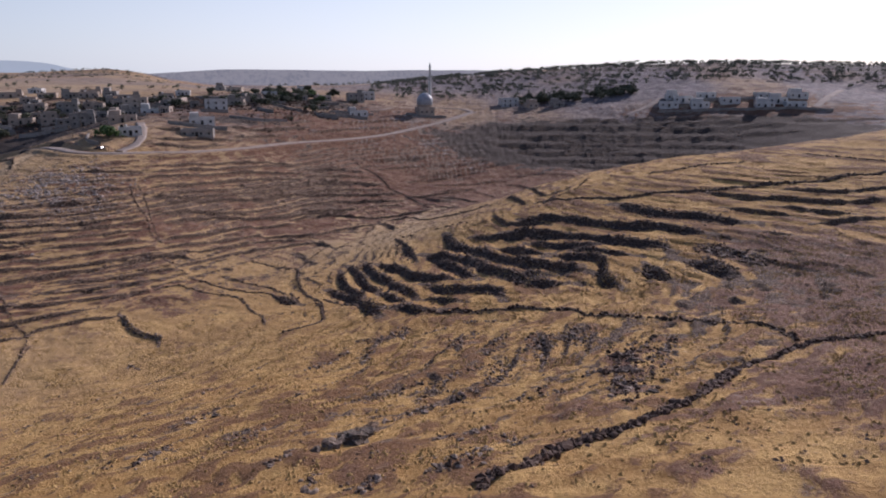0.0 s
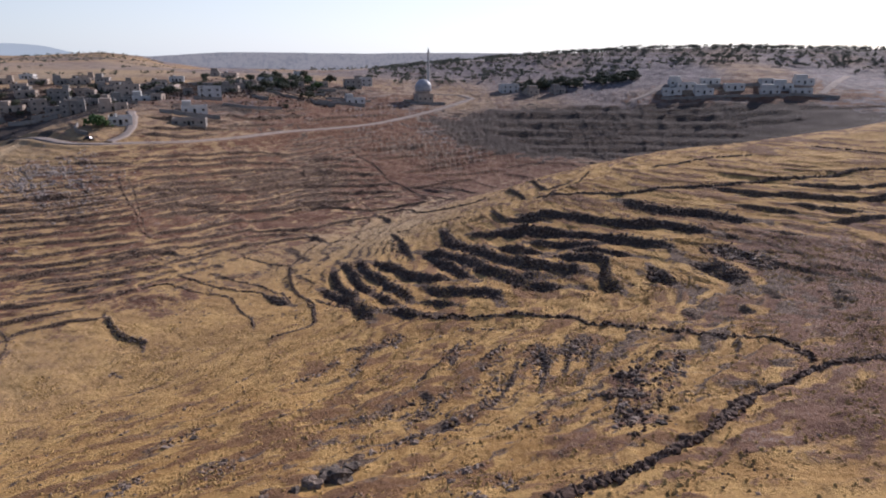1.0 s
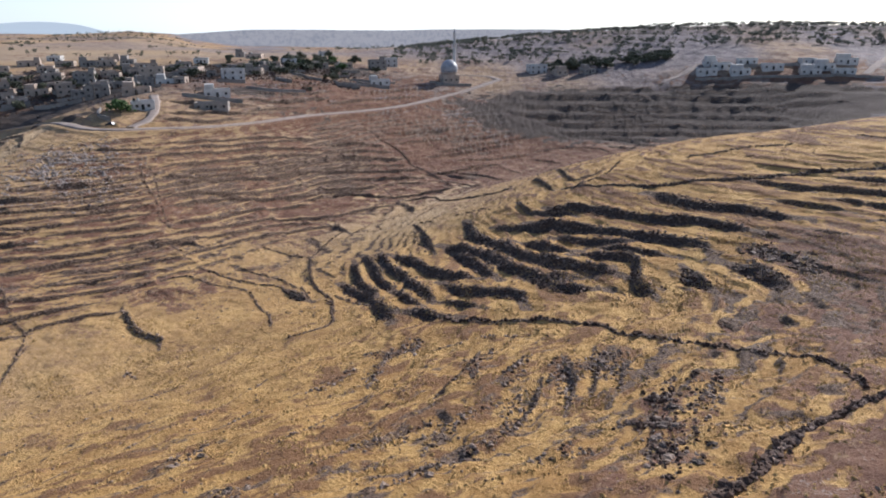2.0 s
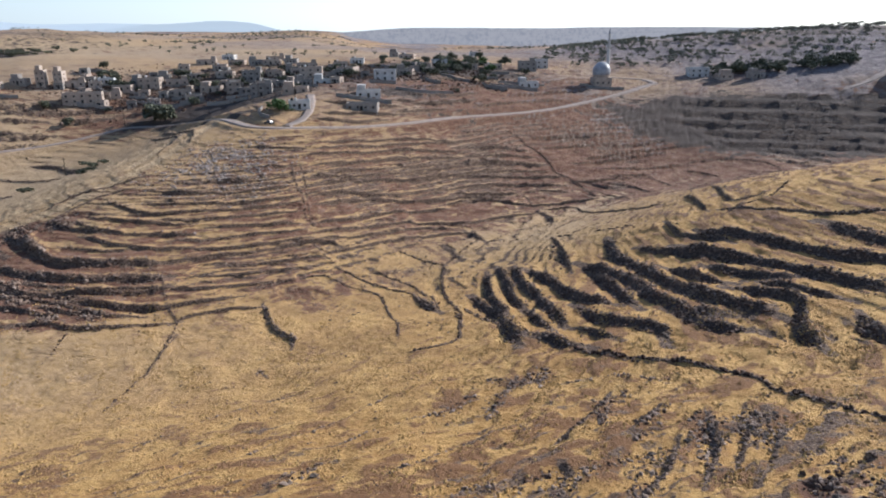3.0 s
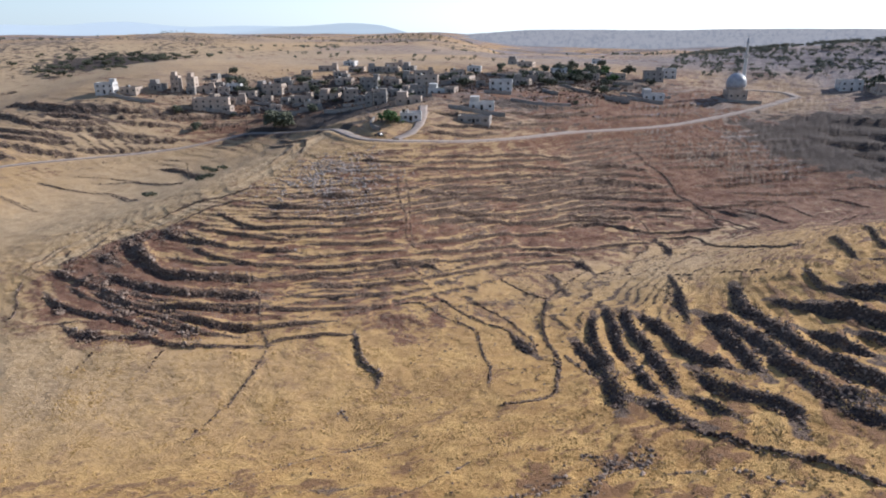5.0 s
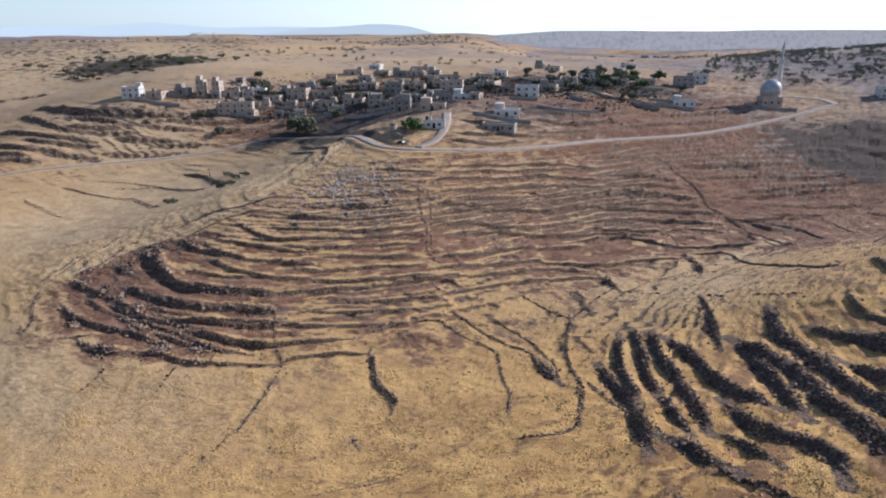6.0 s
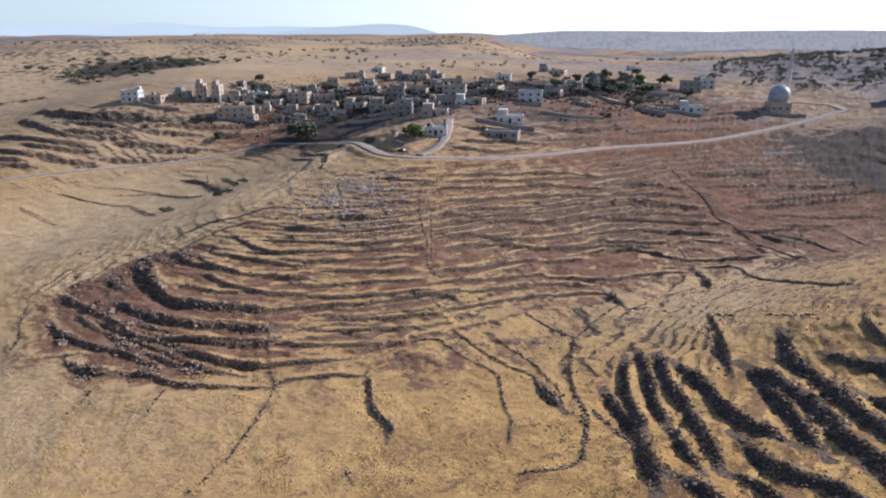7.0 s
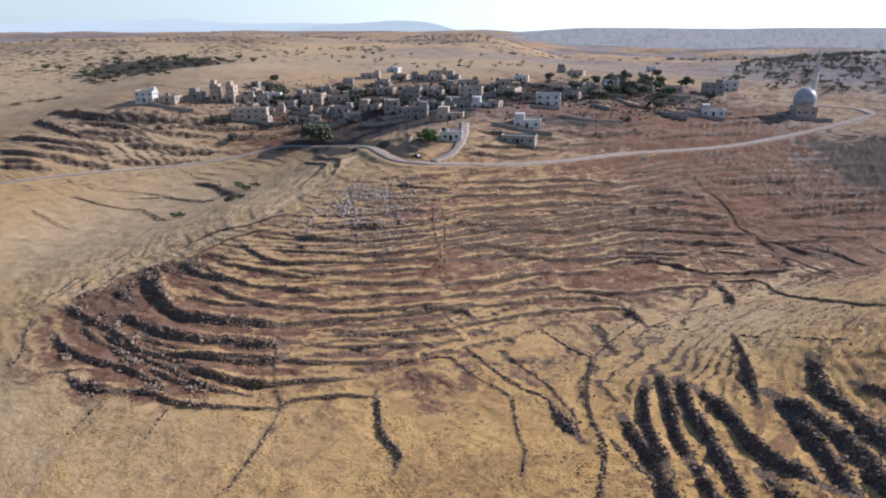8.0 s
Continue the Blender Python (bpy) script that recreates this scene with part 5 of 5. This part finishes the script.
def mosque(x, y):
    ob = thing("mosque", "stone mosque with a large silver-grey dome", "mosque")
    ob.matrix_basis = pose(x, y, sit(x, y), 0, 0, 20)
    bm, holes = bmesh.new(), []
    for o, r, n in (((-5.2, -5, 0), (1, 0, 0), (0, -1, 0)), ((5.2, 5, 0), (-1, 0, 0), (0, 1, 0))):
        facade(bm, o, r, n, 10.4, 4.2, 3, 1, holes)
    for o, r, n in (((-5.2, 5, 0), (0, -1, 0), (-1, 0, 0)), ((5.2, -5, 0), (0, 1, 0), (1, 0, 0))):
        facade(bm, o, r, n, 10, 4.2, 3, 1, holes)
    box(bm, -5.4, 5.4, -5.2, 5.2, 4.2, 4.6)
    box(bm, -5.3, 5.3, -5.1, 5.1, -4, 0)
    part("wall", bm, LIME, ob)
    for hole in holes:
        window(ob, hole)
    bm = bmesh.new()
    turned(bm, [(5.2, 4.6), (5.2, 6.0), (5.0, 6.1)])
    part("drum", bm, LIME, ob)
    bm = bmesh.new()
    turned(bm, [((5.1 + 0.9 * math.sin(2 * a)) * math.cos(a), 6.1 + 7.6 * math.sin(a)) for a in np.linspace(0, 1.52, 12)], 32)
    dome = part("dome", bm, LEAD, ob, "silver-grey sheet metal dome")
    for f in dome.data.polygons:
        f.use_smooth = True
    bm = bmesh.new()
    turned(bm, [(0.12, 13.6), (0.3, 14.1), (0.1, 14.5), (0.05, 15.6)], 8)
    part("finial", bm, LEAD, ob)
    return ob


def minaret(x, y, top):
    z = sit(x, y)
    h = top - z
    ob = thing("minaret", "slender pale stone minaret beside the mosque", "minaret")
    ob.location = (x, y, z)
    bm = bmesh.new()
    turned(bm, [(1.5, -1), (1.5, 6), (1.05, 7), (0.95, h * 0.62)], 12)
    part("shaft", bm, WHITE, ob)
    bm = bmesh.new()
    turned(bm, [(0.95, h * 0.62), (1.6, h * 0.65), (1.6, h * 0.68), (1.5, h * 0.68), (1.5, h * 0.655), (0.7, h * 0.655)], 12)
    part("balcony", bm, WHITE, ob)
    bm = bmesh.new()
    turned(bm, [(0.75, h * 0.655), (0.7, h * 0.86), (0.9, h * 0.87)], 12)
    part("upper_shaft", bm, WHITE, ob)
    bm = bmesh.new()
    turned(bm, [(0.9, h * 0.87), (0.45, h * 0.93), (0.12, h * 0.97), (0.05, h)], 12)
    part("cap", bm, LEAD, ob, "pointed grey metal cap")


mosque(-12, 452)
minaret(-8.8, 461, 71.5)


# ---- trees ----
def tree(height, spread, leaf, label, clumps=110, name="olive_tree"):
    ob = thing(name, label, "tree", "trees")
    bm = bmesh.new()
    trunk_h = height * 0.25
    turned(bm, [(0.26 * height / 5, -0.5), (0.19 * height / 5, trunk_h * 0.5), (0.15 * height / 5, trunk_h)], 7)
    for k in range(5):
        a, le = k * 1.26 + RNG.uniform(-0.3, 0.3), height * RNG.uniform(0.3, 0.42)
        r = bmesh.ops.create_cone(bm, cap_ends=True, segments=5, radius1=0.1 * height / 5, radius2=0.03, depth=le)
        m = Matrix.Translation((0, 0, trunk_h * 0.9)) @ Euler((0, RNG.uniform(0.5, 0.9), a)).to_matrix().to_4x4() @ Matrix.Translation((0, 0, le / 2))
        bmesh.ops.transform(bm, matrix=m, verts=r["verts"])
    part("trunk", bm, BARK, ob)
    c = []
    hubs = np.c_[RNG.normal(0, 0.27, (7, 2)) * spread, RNG.uniform(0.35, 0.8, 7) * height]
    for k in range(clumps):
        c.append(hubs[k % 7] + RNG.normal(0, 1, 3) * (0.15 * spread, 0.15 * spread, 0.11 * height))
    c = np.array(c)
    v, f = lumps(c, RNG.uniform(0.06, 0.13, clumps) * spread, squash=0.85, jag=0.55)
    cr = new("crown", mesh_of("crown", v, f, leaf))
    cr.parent = ob
    return ob


olives = [tree(5.0, 5.5, LEAF, "grey-green olive tree on dry ground"), tree(4.2, 4.6, LEAF, "small grey-green olive tree on dry ground", 90), tree(6.0, 6.0, LEAF, "broad dark green tree among dry grass", 130)]
greens = [tree(5.5, 5.5, GREEN, "leafy bright green tree beside the houses", 150, "shade_tree")]
dark_greens = [tree(8.0, 9.0, LEAF, "broad dark green tree below the houses", 220, "shade_tree")]
bushes = [tree(2.2, 3.4, LEAF, "dark rounded bush on a stubble field", 60, "bush")]


def plant(models, x, y, turn=0.0):
    model = models[int(RNG.integers(len(models)))]
    m = pose(x, y, sit(x, y, 0.1), 0, 0, RNG.uniform(0, 360))
    if model.get("used"):
        return copy_thing(model, m)
    model["used"] = 1
    model.matrix_basis = m
    return model


for x, y in ((-236, 329), (-229, 326)):
    plant(dark_greens, x, y)
for x, y in ((-139, 283), (-141, 286)):
    plant(greens, x, y)
for x, y in ((-199, 233), (-196, 229), (-193, 231), (-213, 218), (-210, 217), (-222, 262), (-216, 259), (-230, 268), (-214, 262)):
    plant(bushes, x, y)
for k in range(22):  # the grove behind the white houses
    plant(greens + olives + olives, -100 + RNG.normal(0, 16), 470 + RNG.normal(0, 18))
for k in range(100):  # between the houses
    u = RNG.uniform(0, 1)
    plant(olives[:2] + bushes + bushes, -300 + 220 * u + RNG.normal(0, 12), 372 + 55 * u + RNG.normal(0, 28))
for k in range(46):  # the orchard below the wooded hill
    plant(olives, 75 + RNG.uniform(-20, 60), 486 + RNG.uniform(-8, 10))
for k in range(120):  # thorn trees on the pale hill
    plant(olives[1:2] + bushes + bushes + bushes, -485 + RNG.normal(0, 36), 440 + RNG.normal(0, 32))


def woodland(name, places, label):
    """A wood too far off to count, all its trees joined."""
    verts, faces, count = [], [], 0
    for x, y in places:
        h, w = RNG.uniform(2.6, 4.8), RNG.uniform(2.6, 4.6)
        hubs = RNG.normal(0, 0.26, (5, 3)) * (w, w, 0)
        c = hubs[RNG.integers(0, 5, 26)] + RNG.normal(0, 1, (26, 3)) * (0.15 * w, 0.15 * w, 0.13 * h) + (0, 0, 0.58 * h)
        c = np.vstack([c, np.c_[np.zeros((3, 2)), np.linspace(0.0, 0.35 * h, 3)]])
        size = np.r_[RNG.uniform(0.07, 0.14, 26) * w, 0.3, 0.25, 0.22]
        v, f = lumps(c + (x, y, sit(x, y)), size, 0.9, 0.45, True)
        verts.append(v)
        faces.append(f + count)
        count += len(v)
    tagged(new(name, mesh_of(name, np.vstack(verts), np.vstack(faces), WOODS)), label, "woodland", kind="stuff")


spots = RNG.uniform((-60, 500), (520, 720), (3000, 2))
spots = spots[RNG.uniform(0, 1, 3000) < 0.5 + 0.4 * clumped(spots, 30.0)]
woodland("woodland", spots, "open olive and oak woodland on the far hill")
spots = RNG.uniform((-900, 520), (200, 1500), (2400, 2))
spots = spots[RNG.uniform(0, 1, 2400) < clumped(spots, 110.0) ** 2]
woodland("woodland", spots, "scattered dark shrubs on distant hills")


# ---- poles ----
def pole(x, y, h=8.0):
    ob = thing("utility_pole", "thin weathered wooden utility pole with crossarm", "utility pole", "utility poles")
    ob.location = (x, y, sit(x, y))
    bm = bmesh.new()
    turned(bm, [(0.16, -0.5), (0.11, h)], 8)
    part("post", bm, WOOD, ob)
    bm = bmesh.new()
    box(bm, -0.9, 0.9, -0.06, 0.06, h - 0.7, h - 0.55)
    part("crossarm", bm, WOOD, ob)


for x, y in ((-228, 255), (-140, 300), (-150, 340), (-120, 352), (-175, 330), (-90, 345), (-250, 322), (-300, 320)):
    pole(x, y)


# ---- the mountains at the edge of sight ----
def far_ridge(mat, d, lo, hi, height, label):
    """A long mountain outline; height gives its top for a bearing in degrees."""
    deg = np.linspace(lo, hi, 240)
    a = np.radians(deg)
    x, y, top = d * np.sin(a), d * np.cos(a), height(deg)
    back = 1.06
    v = np.r_[np.c_[x, y, np.full(240, -60)], np.c_[x, y, top], np.c_[x * back, y * back, np.full(240, -60)]]
    k = np.arange(239)
    f = np.r_[np.c_[k, k + 1, k + 241, k + 240], np.c_[k + 240, k + 241, k + 481, k + 480]]
    return tagged(new("backdrop", mesh_of("backdrop", v, f, mat, False)), label, "mountains", kind="structure")


def mountain_tops(deg):
    el = 0.16 + 0.42 * np.exp(-((deg + 49) / 3.4) ** 2) + 0.22 * np.exp(-((deg + 56) / 3) ** 2) + 0.3 * np.exp(-((deg + 32) / 3.0) ** 2) + 0.12 * np.exp(-((deg + 40) / 3.5) ** 2)
    el = el + 0.05 * (patches(deg * 1.0, deg * 0, 1.6, 81, 4) - 0.5)
    return 78 + 4500 * np.radians(el - 0.9 * smooth(-30, -25, deg))


def blue_hills(deg):
    return 42 + 27 * smooth(-26, -16, deg) + 3 * np.sin(deg * 0.33 + 1.0) + 5 * (patches(deg, deg * 0, 3.0, 82, 4) - 0.5)


# all three outlines emit their haze colour
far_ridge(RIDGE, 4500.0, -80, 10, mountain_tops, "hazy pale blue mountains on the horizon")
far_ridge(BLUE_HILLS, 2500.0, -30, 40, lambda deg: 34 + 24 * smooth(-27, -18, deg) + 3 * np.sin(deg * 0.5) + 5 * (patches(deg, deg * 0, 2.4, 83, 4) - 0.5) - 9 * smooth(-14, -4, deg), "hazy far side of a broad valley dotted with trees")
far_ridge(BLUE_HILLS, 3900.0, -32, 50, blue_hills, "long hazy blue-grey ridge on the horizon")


# ---- boulders of the near slope ----
def boulder(x, y, wide, tall, mat, label):
    bm = bmesh.new()
    bmesh.ops.create_icosphere(bm, subdivisions=3, radius=1)
    seed = Vector((x, y, 3.0))
    for v in bm.verts:
        d = 1 + 0.6 * noise.noise(v.co * 1.6 + seed) + 0.3 * noise.noise(v.co * 3.8 + seed)
        flat = 0.2 * round(d / 0.2)
        v.co = v.co * (0.5 * d + 0.5 * flat)
        v.co.x, v.co.y, v.co.z = v.co.x * wide / 2, v.co.y * wide * 0.4, v.co.z * tall * 0.6
    me = bpy.data.meshes.new("boulder")
    bm.to_mesh(me)
    bm.free()
    me.materials.append(mat)
    ob = tagged(new("boulder", me), label, "boulder", "boulders")
    ob.matrix_basis = pose(x, y, float(ground_z(x, y)[0]) + tall * 0.15, 0, 0, RNG.uniform(-40, 40))


for x, y, wide, tall, pale in ((-9.4, 62.6, 3.4, 2.0, 0), (-11.2, 61.0, 1.9, 1.3, 1), (-8.0, 64.5, 2.2, 1.2, 0), (-12.6, 59.8, 1.0, 0.7, 0), (3.2, 60.2, 1.6, 0.9, 1), (1.8, 58.6, 1.4, 0.7, 1),
                              (22.0, 75.0, 2.0, 1.0, 1), (20.6, 72.6, 1.6, 0.8, 1), (24.4, 80.0, 1.5, 0.8, 0), (25.6, 70.4, 1.5, 1.2, 0), (23.0, 66.8, 1.7, 0.8, 0),
                              (-2.0, 69.4, 1.5, 0.7, 1), (8.4, 90.5, 1.6, 0.8, 0), (12.6, 93.0, 1.7, 0.8, 0), (-30.5, 82.0, 1.6, 0.7, 0), (-22.6, 70.2, 1.5, 0.8, 0)):
    small = 1.0 if y < 65 and x < 0 else 0.62
    boulder(x, y, wide * small, tall * small * 0.8, PALE_STONE if pale else BOULDER, "pale weathered limestone boulder in dry grass" if pale else "dark lichen-covered boulder in dry grass")


# ---- retaining walls ----
def retaining_wall(points, height, mat, label):
    line = rounded(points, 3.0)
    t = np.gradient(line, axis=0)
    t /= np.hypot(*t.T)[:, None]
    nrm = np.c_[-t[:, 1], t[:, 0]] * 0.25
    z = ground_z(*line.T)
    top = np.maximum(z + height, np.convolve(np.pad(z + height, 3, "edge"), np.ones(7) / 7, "valid"))
    v = np.stack([np.c_[line - nrm, z - 2], np.c_[line - nrm, top], np.c_[line + nrm, top], np.c_[line + nrm, z - 2]], 1).reshape(-1, 3)
    a = (np.arange(len(line) - 1)[:, None] * 4 + np.arange(3)[None]).ravel()
    at = np.array([*line[0], z[0]])
    ob = new("retaining_wall", mesh_of("retaining_wall", v - at, np.c_[a, a + 1, a + 5, a + 4], mat))
    ob.location = at
    tagged(ob, label, "retaining wall", "retaining walls")


retaining_wall(((136, 434), (160, 430), (190, 424), (236, 415)), 1.5, GREY, "long grey concrete retaining wall below new houses")
retaining_wall(((150, 452), (175, 447), (200, 442)), 1.6, GREY, "grey concrete retaining wall between new houses")
for points, high in ((((-300, 336), (-285, 334), (-270, 338)), 1.8), (((-262, 352), (-240, 350), (-222, 354)), 1.5), (((-215, 345), (-200, 340), (-186, 338)), 1.8), (((-150, 288), (-146, 278), (-138, 272)), 1.4), (((-128, 318), (-115, 318), (-102, 322)), 1.5),
                     (((-355, 318), (-335, 318), (-318, 324)), 1.6), (((-180, 352), (-165, 346), (-150, 346)), 1.4), (((-110, 352), (-95, 358), (-84, 368)), 1.2), (((-70, 420), (-55, 424), (-44, 430)), 1.2), (((-24, 445), (-10, 442), (2, 446)), 1.2)):
    retaining_wall(points, high, GREY, "rough grey stone retaining wall below houses")
for k in range(40):  # yard walls
    u, a = k / 40, RNG.uniform(-0.4, 0.7)
    x, y, half = -312 + 262 * u + RNG.normal(0, 6), 350 + 76 * u + RNG.normal(0, 20), RNG.uniform(5, 10)
    retaining_wall(((x - half * math.cos(a), y - half * math.sin(a)), (x, y), (x + half * math.cos(a), y + half * math.sin(a))), RNG.uniform(1.2, 1.9), GREY, "grey stone yard wall between village houses")


# ---- parked car ----
def car(x, y, turn, mat):
    ob = thing("car", "small dark parked car on the dusty road", "car")
    ob.matrix_basis = pose(x, y, float(land(x, y)) + 0.34, 0, 0, turn)
    bm = bmesh.new()
    box(bm, -2.0, 2.0, -0.82, 0.82, 0.3, 0.85)
    bmesh.ops.bevel(bm, geom=bm.edges[:], offset=0.12, segments=2, affect="EDGES")
    part("body", bm, mat, ob)
    bm = bmesh.new()
    r = bmesh.ops.create_cone(bm, cap_ends=True, segments=4, radius1=1.5, radius2=1.1, depth=0.6)
    bmesh.ops.rotate(bm, verts=r["verts"], cent=(0, 0, 0), matrix=Matrix.Rotation(radians(45), 3, "Z"))
    bmesh.ops.scale(bm, vec=(1.15, 0.72, 1), verts=r["verts"])
    bmesh.ops.translate(bm, vec=(-0.2, 0, 1.13), verts=r["verts"])
    part("cabin", bm, PANE, ob, "dark glazed cabin")
    for sx in (-1.25, 1.25):
        for sy in (-0.8, 0.8):
            bm = bmesh.new()
            r = bmesh.ops.create_cone(bm, cap_ends=True, segments=14, radius1=0.31, radius2=0.31, depth=0.2)
            bmesh.ops.rotate(bm, verts=r["verts"], cent=(0, 0, 0), matrix=Matrix.Rotation(radians(90), 3, "X"))
            bmesh.ops.translate(bm, vec=(sx, sy, 0.31), verts=r["verts"])
            part("wheel", bm, BLACK, ob)


car(-135, 266, 165, BLACK)


# ---- gardens and rubbish ground between the houses ----
u = RNG.uniform(0, 1, 9000)
xy = np.c_[-320 + 250 * u + RNG.normal(0, 10, 9000), 360 + 60 * u + RNG.normal(0, 24, 9000)]
off_road = np.min(np.hypot(xy[:, :1] - road_line[None, ::3, 0], xy[:, 1:] - road_line[None, ::3, 1]), axis=1) > 6
u, xy = u[off_road], xy[off_road]
xy = xy[RNG.uniform(0, 1, len(xy)) < 0.1 + 0.9 * clumped(xy, 14.0)]
v, f = lumps(np.c_[xy, ground_z(*xy.T) + 0.2], 0.2 + 0.7 * RNG.uniform(0, 1, len(xy)) ** 2.5, 0.8, 0.5)
tagged(new("garden_scrub", mesh_of("garden_scrub", v, f, SCRUB)), "dark low scrub and rubble between the houses", "scrub", kind="stuff")


# ---- loose stones and tufts over the pasture ----
def litter(name, count, x0, x1, y0, y1, lo, hi, mat, label, category, patch, coarse=True, squash=0.7):
    xy = np.c_[RNG.uniform(x0, x1, count), RNG.uniform(y0, y1, count)]
    rise, run = land(*xy.T), xy[:, 0] + xy[:, 1]
    rows = smooth(0.47, 0.66, 0.55 * patches(rise * 1.1, run * 0.11, 1.0, 51, 3) + 0.45 * patches(rise * 2.6, run * 0.28, 1.0, 52, 2))
    xy = xy[RNG.uniform(0, 1, count) < 0.08 + 0.92 * rows * clumped(xy, patch)]
    s = lo + (hi - lo) * RNG.uniform(0, 1, len(xy)) ** 3
    v, f = lumps(np.c_[xy, ground_z(*xy.T) + 0.2 * s], s, squash, 0.4, coarse)
    tagged(new(name, mesh_of(name, v, f, mat)), label, category, kind="stuff")


litter("field_stones", 24000, -75, 105, 45, 130, 0.05, 0.26, STONE, "loose grey stones strewn over the pasture", "stones", 7.0)
litter("field_stones", 26000, -190, 110, 125, 300, 0.07, 0.28, STONE, "loose grey stones strewn over the terraces", "stones", 9.0)
litter("field_stones", 30000, -175, 45, 140, 345, 0.09, 0.34, PALE_STONE, "pale stones strewn along the terraced slope", "stones", 6.0)
litter("grass_tufts", 230000, -130, 105, 45, 150, 0.07, 0.26, TUFT, "dry straw-coloured grass tufts on the slope", "grass", 5.0)
xy = RNG.normal(0, 1, (5200, 2)) * (9, 12) + (-130, 224)
xy = xy[RNG.uniform(0, 1, 5200) < clumped(xy, 3.4)]
v, f = lumps(np.c_[xy, ground_z(*xy.T) + 0.1], 0.1 + 0.42 * RNG.uniform(0, 1, len(xy)) ** 3, 0.6, 0.4)
tagged(new("outcrop_stones", mesh_of("outcrop_stones", v, f, CRAG)), "pale grey limestone outcrop on the terraces", "rocks", kind="stuff")
